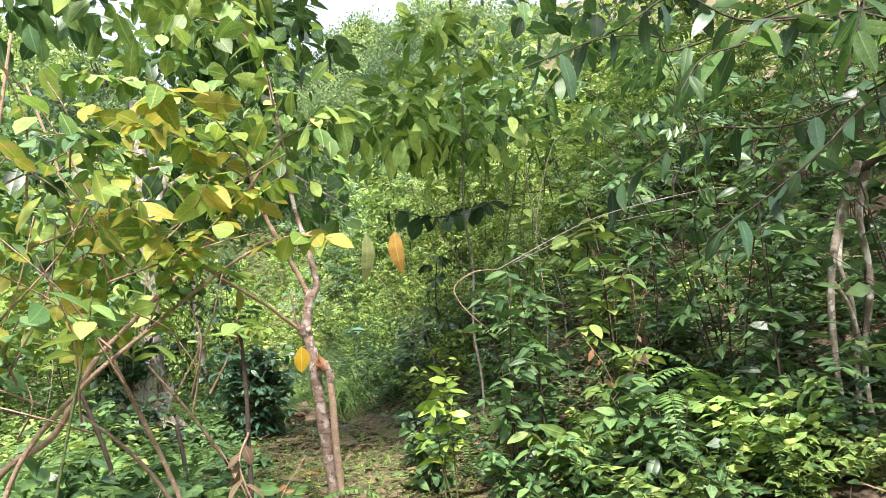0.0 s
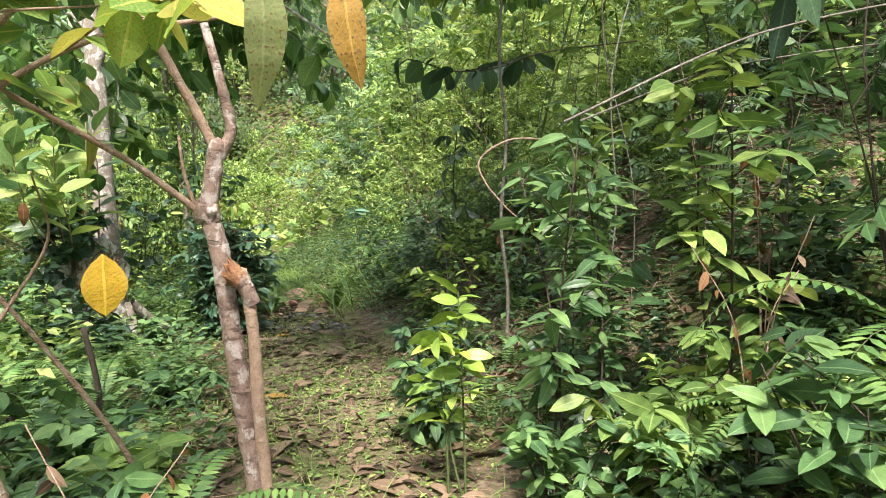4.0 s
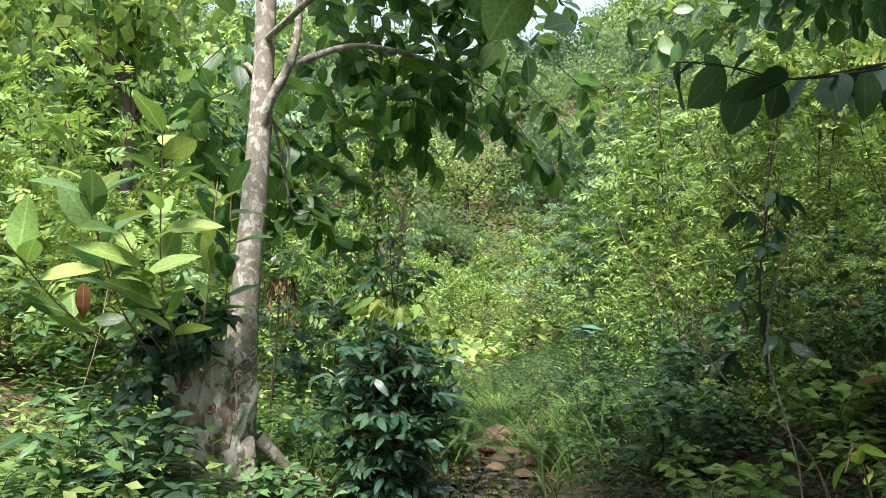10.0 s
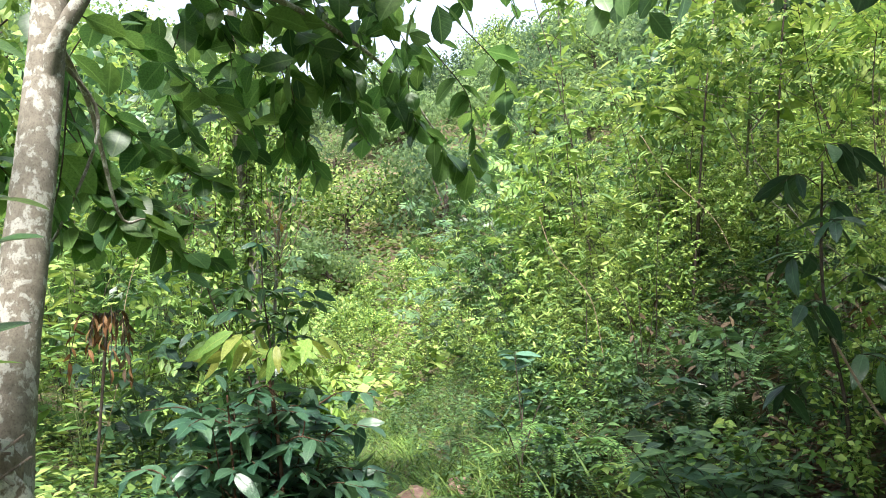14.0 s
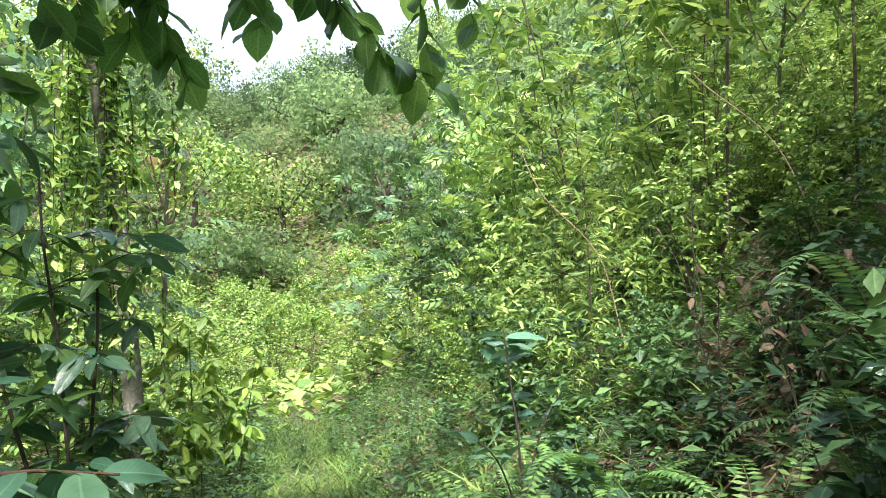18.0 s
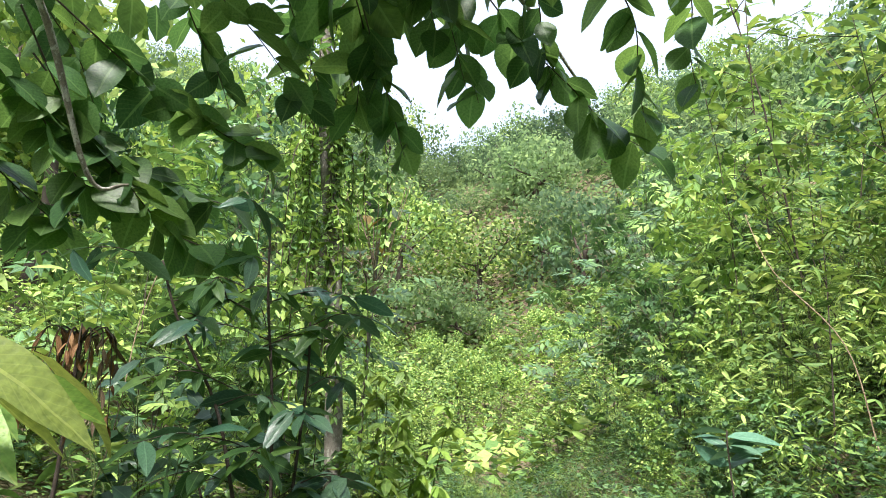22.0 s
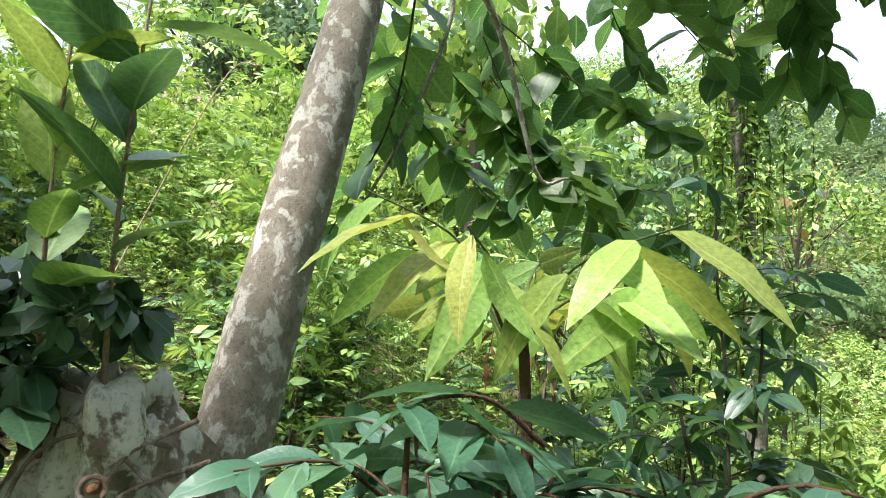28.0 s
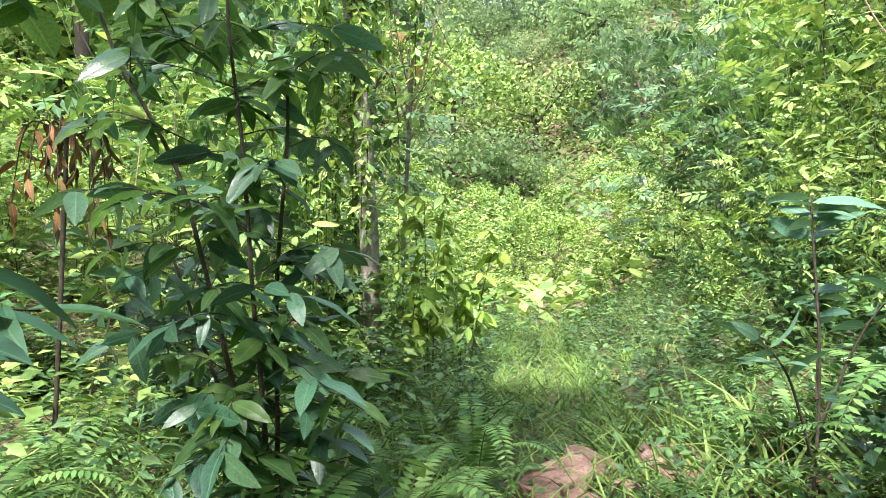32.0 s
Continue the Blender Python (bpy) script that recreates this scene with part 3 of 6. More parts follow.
def tree(name, at, label, seed, trunk_h, radius, crown_h, lumps, count, size, material, bark, thick, group="", crook=0.3, shape="low"):
    r = np.random.default_rng(seed)
    ob = thing(name, at, label, "tree", group)
    g, c = crown_geo(seed, radius, crown_h, lumps, count, size, shape)
    for v in g.v:
        v += (0, 0, trunk_h)
    wood = Geo()
    top = np.array([0, 0, trunk_h])
    line = smooth_line([(0, 0, -0.2), (r.normal() * crook, r.normal() * crook, trunk_h * 0.5), top], 6)
    tube(wood, line, thick, thick * 0.5, 8)
    for k in range(min(7, lumps)):
        p, _ = sample(line, np.array([0.55 + 0.4 * r.random()]))
        end = c[k] + top
        tube(wood, smooth_line([p[0], 0.5 * (p[0] + end) + r.normal(0, 0.1, 3) * radius, end], 4), thick * 0.4, thick * 0.1, 5)
    part("trunk", wood, BARK[bark], ob)
    part("crown", g, LEAF[material], ob, kind="stuff")
    return ob


def spread_places(seed, count, x0, x1, y0, y1, clear=0.9, gap=0.0, keep=None):
    """Random places in a rectangle, off the footpath and at least gap from one another."""
    r = np.random.default_rng(seed)
    out = []
    for _ in range(count * 12):
        if len(out) >= count:
            break
        x, y = x0 + (x1 - x0) * r.random(), y0 + (y1 - y0) * r.random()
        if abs(x - path_x(y)) < clear and y < 16:
            continue
        if any(abs(x - a) < gap and abs(y - b) < gap for a, b in out) or (keep and not keep(x, y)):
            continue
        out.append((x, y))
    return out


def turned(x, y, r, lo=0.8, hi=1.25, sink=0.03, tilt=5):
    s = lo + (hi - lo) * r.random()
    return Matrix.Translation(at_ground(x, y, sink)) @ pose(0, 0, 0, r.normal() * tilt, r.normal() * tilt, r.random() * 360) @ Matrix.Diagonal((s, s, s * (0.9 + 0.25 * r.random()), 1))


def sow(kinds, places, seed, lo=0.8, hi=1.25, tilt=5):
    """Copies of the given plants, picked by chance, at the places; the plants themselves take the first ones."""
    r = np.random.default_rng(seed)
    for n, (x, y) in enumerate(places):
        m = turned(x, y, r, lo, hi, tilt=tilt)
        if n < len(kinds):
            kinds[n].matrix_basis = m
        else:
            copy_thing(kinds[int(r.integers(len(kinds)))], m)


O = (0, 0, 0)
# ---- far hill and valley trees ----
def corridor(x, y):
    """The open line of sight down the valley."""
    d = y - 8.7
    return -0.14 * d - 0.3 < x - 2.4 < 0.24 * d + 0.5


def bank_face(x, y):
    """The bare, overhung face of the bank."""
    return 4.1 < x < 6.0 and 8.9 < y < 12.0


def near_left(x, y):
    return -1.4 < x < 3 and 4.5 < y < 11.5


# far trees, mostly in the haze-tinted hill leaf colours
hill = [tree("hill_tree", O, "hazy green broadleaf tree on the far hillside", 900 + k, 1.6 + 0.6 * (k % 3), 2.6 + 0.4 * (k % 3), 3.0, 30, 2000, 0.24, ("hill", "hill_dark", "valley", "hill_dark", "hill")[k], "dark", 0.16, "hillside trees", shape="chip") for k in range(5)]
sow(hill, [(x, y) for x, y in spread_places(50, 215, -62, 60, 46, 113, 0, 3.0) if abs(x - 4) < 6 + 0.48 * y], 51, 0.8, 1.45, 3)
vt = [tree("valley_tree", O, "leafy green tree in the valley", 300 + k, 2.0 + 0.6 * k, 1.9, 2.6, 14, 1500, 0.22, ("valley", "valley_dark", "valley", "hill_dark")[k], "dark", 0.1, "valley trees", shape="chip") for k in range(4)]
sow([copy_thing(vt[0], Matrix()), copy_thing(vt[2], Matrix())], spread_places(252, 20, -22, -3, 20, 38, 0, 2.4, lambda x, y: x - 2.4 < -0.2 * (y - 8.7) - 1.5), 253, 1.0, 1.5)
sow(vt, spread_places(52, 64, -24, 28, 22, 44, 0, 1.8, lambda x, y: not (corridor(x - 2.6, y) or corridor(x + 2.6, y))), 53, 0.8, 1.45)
sow([copy_thing(vt[0], Matrix()), copy_thing(vt[2], Matrix())], spread_places(152, 24, -3, 13, 33, 47, 0, 1.6, corridor), 153, 0.55, 0.85)

for k, (x, y, z) in enumerate(((-17.4, 36.2, 17.4),)):
    base = at_ground(x, y)
    palm = thing("palm_tree", base, "slender palm standing among the valley trees", "palm", "palms")
    pw, pf = fern_geo(860 + k, 15, 2.6, 26, 0.55)
    for v in pw.v + pf.v:
        v += (0, 0, z - base[2])
    part("trunk", tube(Geo(), smooth_line([(0.3, 0, -0.2), (0.1, 0, (z - base[2]) * 0.5), (0, 0, z - base[2])], 6), 0.13, 0.09, 7), BARK["grey"], palm)
    part("rachis", pw, BARK["green"], palm)
    part("fronds", pf, LEAF["hill"], palm, kind="stuff")

# ---- thickets between the path and the valley ----
BUSH_KINDS = (("valley", "pinnate", 4, 0.3), ("bright", "chip", 22, 0.11), ("valley", "chip", 24, 0.1), ("mid", "spray", 5, 0.26), ("valley_dark", "low", 15, 0.14), ("bright", "spray", 5, 0.3), ("valley", "midlong", 10, 0.2))
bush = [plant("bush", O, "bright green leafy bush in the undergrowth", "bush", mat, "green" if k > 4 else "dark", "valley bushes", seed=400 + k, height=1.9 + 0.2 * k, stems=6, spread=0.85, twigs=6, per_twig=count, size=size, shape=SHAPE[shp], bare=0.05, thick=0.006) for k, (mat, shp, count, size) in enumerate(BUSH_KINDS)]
sow(bush, spread_places(54, 105, -14, 17, 13.5, 26, 1.6, 0.9, lambda x, y: x > -1 and not corridor(x, y)), 55, 0.7, 1.5)
sow([copy_thing(bush[1], Matrix()), copy_thing(bush[5], Matrix()), copy_thing(bush[6], Matrix())], spread_places(354, 42, -14, -1, 13.5, 26, 1.6, 0.9, lambda x, y: not corridor(x, y)), 355, 0.7, 1.4)
sow([copy_thing(bush[0], Matrix()), copy_thing(bush[3], Matrix()), copy_thing(bush[4], Matrix())], spread_places(154, 80, 0, 9, 12.6, 24, 0.45, 0.6, corridor), 155, 0.25, 0.6)
sow([copy_thing(bush[2], Matrix())], spread_places(156, 55, -2, 13, 22, 44, 0, 0.9, corridor), 157, 0.8, 1.4)
sow([copy_thing(bush[5], Matrix()), copy_thing(bush[1], Matrix())], spread_places(56, 50, -12, -1.6, 2, 14, 3.0, 0.9, lambda x, y: x < -3.4 or y < 4 or y > 11), 57, 0.6, 1.4)
sow([copy_thing(bush[0], Matrix()), copy_thing(bush[1], Matrix()), copy_thing(bush[5], Matrix())], spread_places(256, 20, -9, -2.6, 10.8, 16.5, 2.5, 0.9), 257, 0.6, 1.0)
THICKET_KINDS = (("thicket", "pinnate", 4, 0.22), ("thicket", "chip", 22, 0.085), ("bright", "spray", 4, 0.2), ("thicket", "midlong", 9, 0.15), ("mid", "chip", 20, 0.095))
thicket = [plant("thicket_bush", O, "dense fine-leaved bush in the thicket on the bank", "bush", mat, "green", "thicket bushes", seed=480 + k, height=(1.5, 1.9, 1.2, 2.3, 1.6)[k], stems=9, spread=0.8, twigs=7, per_twig=count, size=size, shape=SHAPE[shp], droop=0.6, bare=0.03, thick=0.005) for k, (mat, shp, count, size) in enumerate(THICKET_KINDS)]
sow(thicket, spread_places(58, 100, 4.0, 10.5, 7, 18, 1.6, 0.5, lambda x, y: not (corridor(x, y) or bank_face(x, y))), 59, 0.55, 1.2)
sow([copy_thing(bush[0], Matrix()), copy_thing(bush[5], Matrix()), copy_thing(bush[6], Matrix())], spread_places(258, 22, 7, 15, 7, 15, 2.6, 0.9), 259, 0.7, 1.4)
sow([copy_thing(bush[4], Matrix()), copy_thing(bush[3], Matrix())], spread_places(158, 34, 3.9, 12, 0, 7, 2.2, 0.9), 159, 0.7, 1.3)

for k, (x, y, h, rad) in enumerate(((7.0, 12.4, 4.2, 1.4),)):
    tree("bank_tree", at_ground(x, y), "slender leafy tree leaning over the path from the bank", 340 + k, h - float(ground_z(x, y)), rad, 1.1, 22, 420, 0.24, "valley", "grey", 0.025, "bank trees", 0.4, "spray")

# bright leaf colours replace the sunlight that doesn't reach these bushes
slope = [plant("slope_bush", O, "yellow-green bush on the rising ground, sunlight put into its leaves", "bush", ("thicket", "lime")[k], "green", "slope bushes", seed=490 + k, height=2.4, stems=7, spread=1.0, twigs=6, per_twig=(22, 5)[k], size=(0.12, 0.28)[k], shape=SHAPE[("chip", "spray")[k]], bare=0.05, thick=0.006) for k in range(2)]
sow(slope, spread_places(262, 44, -10, -2.2, 9.5, 18.5, 2.3, 0.7), 263, 0.6, 1.5)
sow([copy_thing(slope[0], Matrix()), copy_thing(slope[1], Matrix())], spread_places(264, 14, -4.5, -0.7, 7.2, 11.2, 2.0, 0.5), 265, 0.32, 0.6)

# ---- nearer shrubs ----
shrub = [plant("shrub", O, "green broad-leaved shrub beside the footpath", "shrub", ("mid", "dark", "mid", "bright")[k], ("dark", "green")[k % 2], "path shrubs", seed=430 + k, height=(0.8, 1.1, 1.4, 0.7)[k], stems=(6, 5, 4, 6)[k], spread=0.42, twigs=4, per_twig=9, size=(0.14, 0.16, 0.18, 0.12)[k], shape=SHAPE["low"], bare=0.12, thick=0.007) for k in range(4)]
sow(shrub, spread_places(60, 60, -5, 1.8, 2.8, 15, 1.2, 0.35, lambda x, y: not near_left(x, y)), 61, 0.6, 1.2)
sow([copy_thing(shrub[3], Matrix()), copy_thing(shrub[0], Matrix())], spread_places(160, 42, -1.4, 1.9, 4.8, 11.3, 0.95, 0.3), 161, 0.35, 0.65)
sow([copy_thing(shrub[0], Matrix()), copy_thing(shrub[1], Matrix()), copy_thing(shrub[3], Matrix())], spread_places(62, 100, 3, 8, 2.2, 15, 1.1, 0.3, lambda x, y: not bank_face(x, y)), 63, 0.5, 1.15)
sapling = [plant("sapling", O, "slender sapling with a thin dark stem and drooping leaves", "sapling", ("mid", "bright", "valley")[k], "dark", "saplings", seed=450 + k, height=2.6 + 0.4 * k, stems=1, spread=0.2, twigs=9, per_twig=9, size=0.17, shape=SHAPE[("mid", "midlong", "mid")[k]], bare=0.35, thick=0.008, twig_len=0.22, lean=((0.1, 0.03), (-0.12, 0.05), (0.05, -0.1))[k]) for k in range(3)]
sow(sapling, spread_places(64, 50, 4.2, 10, 2, 18, 1.9, 0.5, lambda x, y: not (corridor(x, y) or bank_face(x, y))), 65, 0.7, 1.2)
sow([copy_thing(sapling[1], Matrix()), copy_thing(sapling[2], Matrix())], spread_places(266, 13, 6.2, 11, 11.5, 17, 1.9, 0.8, lambda x, y: not corridor(x, y)), 267, 1.1, 1.5)
sow([copy_thing(sapling[0], Matrix())], spread_places(66, 22, -6, -0.6, 5, 15, 2.0, 0.6), 67, 0.6, 1.0)

ferns = [fern(O, 470 + k, 8, 0.55 + 0.15 * k, pairs=25) for k in range(3)]
sow(ferns, spread_places(68, 70, -3.5, 2.2, 2.8, 15, 1.0, 0.25) + spread_places(69, 70, 3.0, 7, 2.4, 15, 0.95, 0.25), 70, 0.6, 1.2, 10)


sow([copy_thing(shrub[3], Matrix()), copy_thing(shrub[0], Matrix())], spread_places(170, 34, 1.2, 5, 11, 17, 0.3, 0.3), 171, 0.3, 0.6)
sow([copy_thing(ferns[1], Matrix()), copy_thing(ferns[0], Matrix())], spread_places(174, 26, -3.0, 1.3, 5.2, 9.2, 0.9, 0.3), 175, 0.7, 1.2, 12)
sow([copy_thing(shrub[3], Matrix()), copy_thing(shrub[0], Matrix())], spread_places(176, 22, -4.2, -1.2, 5.0, 10.5, 0.9, 0.35), 177, 0.6, 1.0)
sow([copy_thing(ferns[1], Matrix()), copy_thing(shrub[0], Matrix()), copy_thing(shrub[3], Matrix())], spread_places(178, 46, 3.1, 6.2, 3.0, 9.5, 0.9, 0.3), 179, 0.5, 0.95, 10)
sow([copy_thing(ferns[0], Matrix())], spread_places(172, 26, 1.0, 5, 11, 18, 0.3, 0.3), 173, 0.7, 1.2, 10)


sow([copy_thing(ferns[1], Matrix()), copy_thing(ferns[2], Matrix())], [(1.5, 10.7), (1.3, 11.3), (2.05, 11.1), (1.7, 12.1), (2.2, 12.4), (1.2, 12.6), (3.5, 10.9), (3.75, 11.3), (3.6, 12.0), (4.1, 10.8), (4.2, 12.1), (3.9, 12.7), (2.35, 12.9), (1.9, 13.4), (2.5, 13.6), (1.9, 10.9), (1.1, 10.6), (0.9, 11.9), (3.1, 5.75), (2.95, 6.35), (3.25, 5.25), (3.3, 6.9)], 181, 0.65, 1.0, 10)


# darker shrubs; those on the bank are added to stand in for its shade
sow([copy_thing(shrub[1], Matrix()), copy_thing(shrub[2], Matrix())], spread_places(182, 22, 3.9, 5.6, 9.2, 11.8, 0.9, 0.25) + spread_places(184, 12, 2.9, 4.2, 3.0, 4.8, 0.9, 0.25), 183, 0.4, 0.75)

# bank ferns in the dark leaf colour, which stands in for shade
sow([fern(O, 475, 8, 0.7, "sword fern on the bank, shade put into its dark green leaves", 26, 0.8, "dark")], [(4.3, 11.3), (4.5, 12.7), (4.0, 13.3), (4.7, 11.9), (4.9, 12.4), (3.9, 10.3), (4.2, 9.9), (4.4, 10.5), (3.8, 9.6), (4.6, 11.0)], 185, 0.7, 1.1, 12)

# ---- grass, herbs and litter ----
def cover(name, label, category, seed, count, x0, x1, y0, y1, shape, size, material, lift, lo, hi, upright):
    r = np.random.default_rng(seed)
    x, y = x0 + (x1 - x0) * r.random(count), y0 + (y1 - y0) * r.random(count)
    d = np.abs(x - path_x(y))
    dens = 0.5 + 0.5 * np.sin(2.3 * x + seed) * np.sin(1.9 * y + 2 * seed)
    ok = (d > lo) & (d < hi) & (r.random(count) < 0.25 + dens)
    x, y = x[ok], y[ok]
    n = len(x)
    a = r.random(n) * 2 * np.pi
    P = np.stack([x, y, ground_z(x, y) + lift * r.random(n)], -1)
    D = np.stack([np.cos(a), np.sin(a), upright * (0.4 + 1.2 * r.random(n))], -1)
    g = leaves(Geo(), SHAPE[shape], P, D, np.array([0, 0, 1.0]) + r.normal(0, 0.3, (n, 3)), size * (0.4 + 0.9 * r.random(n)))
    ob = new(name, g.mesh(name, LEAF[material]))
    return tagged(ob, label, category, kind="stuff")


cover("grass", "lush bright green grass along the footpath", "grass", 11, 20000, 0, 8, 10.8, 24, "blade", 0.3, "grass", 0.02, 0.3, 3.2, 2.0)
cover("grass", "sparse green grass on the trodden ground", "grass", 12, 30000, 0, 4.5, 1.5, 11, "blade", 0.1, "grass", 0.0, 0.0, 1.4, 2.0)
cover("herbs", "low green weeds covering the forest floor", "weeds", 13, 28000, -5, 8, 1, 16, "low", 0.085, "mid", 0.25, 0.7, 5, 0.3)
cover("herbs", "small bright seedlings on the path edge", "weeds", 14, 22000, 0, 5, 2.5, 10, "low", 0.04, "bright", 0.03, 0.0, 1.3, 0.2)
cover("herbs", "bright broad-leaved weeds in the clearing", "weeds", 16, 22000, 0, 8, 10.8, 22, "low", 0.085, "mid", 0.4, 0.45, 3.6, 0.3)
# deep green leaf colour stands in for the shade on the bank
cover("herbs", "low weeds and creepers on the bank, shade put into their dark green", "weeds", 19, 17000, 3.2, 7.5, 3, 13, "low", 0.075, "valley_dark", 0.18, 0.8, 5, 0.3)
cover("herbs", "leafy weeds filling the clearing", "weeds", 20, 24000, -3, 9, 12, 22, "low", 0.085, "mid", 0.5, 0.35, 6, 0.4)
cover("herbs", "leafy weeds filling the hollow beside the path", "weeds", 22, 11000, -5, 1.6, 4.8, 11.5, "low", 0.09, "mid", 0.35, 0.7, 6.5, 0.35)
cover("grass", "soft green grass closing over the footpath", "grass", 23, 12000, 2, 4.6, 12.0, 22, "blade", 0.26, "grass", 0.02, 0.0, 0.7, 1.6)
cover("herbs", "small weeds growing over the footpath", "weeds", 24, 8000, 2, 4.6, 11.6, 20, "low", 0.07, "mid", 0.12, 0.0, 0.7, 0.3)
cover("grass", "long arching grass blades beside the path", "grass", 28, 1900, 1.2, 4.1, 9.6, 14, "blade", 0.42, "grass", 0.02, 0.4, 2.4, 2.2)
cover("leaf_litter", "large tan leaves lying on the trodden path", "leaf litter", 25, 8000, 0.8, 4.6, 3, 13, "mid", 0.1, "dead", 0.03, 0.0, 1.1, 0.25)
cover("moss", "tiny moss and seedling leaves on the trodden ground", "moss", 35, 17000, 0.5, 4.2, 2.6, 9, "chip", 0.028, "bright", 0.02, 0.0, 1.2, 0.4)
cover("leaf_litter", "wet black rotting leaves shining on the path", "leaf litter", 29, 2200, 2.2, 3.5, 9.0, 11.2, "mid", 0.12, "wet", 0.05, 0.0, 0.42, 0.1)
cover("leaf_litter", "large dry leaves strewn on the bank", "leaf litter", 21, 4200, 3, 7.5, 3, 12, "mid", 0.14, "dead", 0.05, 0.7, 5, 0.2)
# coloured deep green as well, in place of the bank's shade
cover("herbs", "small plants rooted on the bank, shade put into their dark green", "weeds", 26, 8000, 3.0, 7.5, 3, 12, "low", 0.08, "valley_dark", 0.15, 0.7, 5, 0.4)
cover("herbs", "leafy creepers covering the rising ground", "weeds", 27, 30000, -10, 1, 6.5, 19, "low", 0.12, "thicket", 0.55, 1.6, 13, 0.4)
# this growth also carries the haze in its leaf colour
cover("hill_undergrowth", "dense growth over the far hillside, haze put into its green", "undergrowth", 18, 60000, -50, 62, 40, 116, "chip", 0.6, "hill", 1.6, 0.0, 90, 0.6)
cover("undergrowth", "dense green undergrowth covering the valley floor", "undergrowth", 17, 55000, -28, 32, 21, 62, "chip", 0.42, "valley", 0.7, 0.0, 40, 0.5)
def twigs_on_ground(seed, count, x0, x1, y0, y1, bark="branch"):
    r = np.random.default_rng(seed)
    g = Geo()
    for _ in range(count):
        x, y = x0 + (x1 - x0) * r.random(), y0 + (y1 - y0) * r.random()
        if abs(x - path_x(y)) < 0.5:
            continue
        a, ln = r.random() * 6.28, 0.15 + 0.5 * r.random()
        p = [(x + s * ln * math.cos(a) + r.normal() * 0.015, y + s * ln * math.sin(a), float(ground_z(x + s * ln * math.cos(a), y + s * ln * math.sin(a))) + 0.02 + 0.1 * r.random()) for s in (0, 0.5, 1)]
        tube(g, p, 0.005, 0.003, 3)
    ob = new("fallen_twigs", g.mesh("fallen_twigs", BARK[bark]))
    tagged(ob, "dry fallen twigs tangled on the bank", "twigs", kind="stuff")


twigs_on_ground(31, 900, 2.8, 7.5, 2.5, 13)
twigs_on_ground(33, 900, 3.6, 6.4, 7.4, 12, "red")
twigs_on_ground(32, 300, -2, 2.5, 3, 12)
cover("leaf_litter", "dry brown fallen leaves on the ground", "leaf litter", 15, 14000, -2, 8, 2, 13, "low", 0.11, "dead", 0.03, 0.0, 4.5, 0.12)


# ---- the large tree with its burl ----
big = thing("lichen_tree", (0.84, 9.73, 0.0), "large-leaved tree with pale lichen-patched trunk beside the path", "tree")
rt = np.random.default_rng(21)
g = Geo()
tube(g, smooth_line([(-0.02, 0.05, -0.15), (-0.06, 0.08, 0.3), (-0.1, 0.16, 0.9), (-0.12, 0.25, 1.5), (-0.13, 0.39, 2.4), (-0.15, 0.5, 3.4), (-0.2, 0.6, 4.6)], 8), 0.14, 0.08, 14, 0.06, rt)
part("trunk", g, BARK["pale"], big)


def limb(name, parent, points, r0, r1, bark, sides=7):
    return part(name, tube(Geo(), smooth_line(points, 6), r0, r1, sides, 0.15, np.random.default_rng(5)), BARK[bark], parent)


limb("branch", big, [(-0.13, 0.42, 2.7), (-0.06, 0.36, 2.98), (0.08, 0.34, 3.28), (0.14, 0.4, 3.6), (0.12, 0.5, 4.1)], 0.05, 0.03, "pale")
limb("branch", big, [(0.1, 0.36, 3.33), (0.6, 0.9, 3.75), (1.3, 1.7, 3.95), (2.1, 2.7, 3.95), (2.6, 3.05, 3.5)], 0.035, 0.01, "pale")
limb("branch", big, [(-0.14, 0.48, 3.2), (-0.4, 0.9, 3.5), (-0.3, 1.7, 3.15), (-0.17, 2.15, 2.4), (0.0, 2.25, 2.38)], 0.03, 0.008, "pale")
limb("branch", big, [(-0.14, 0.46, 3.0), (0.05, 0.75, 2.7), (-0.1, 0.75, 2.1), (-0.3, 0.7, 1.65)], 0.014, 0.005, "pale")
limb("branch", big, [(-0.15, 0.51, 3.6), (0.7, -0.9, 3.5), (1.2, -1.9, 3.1), (1.65, -3.0, 2.45)], 0.03, 0.008, "pale")


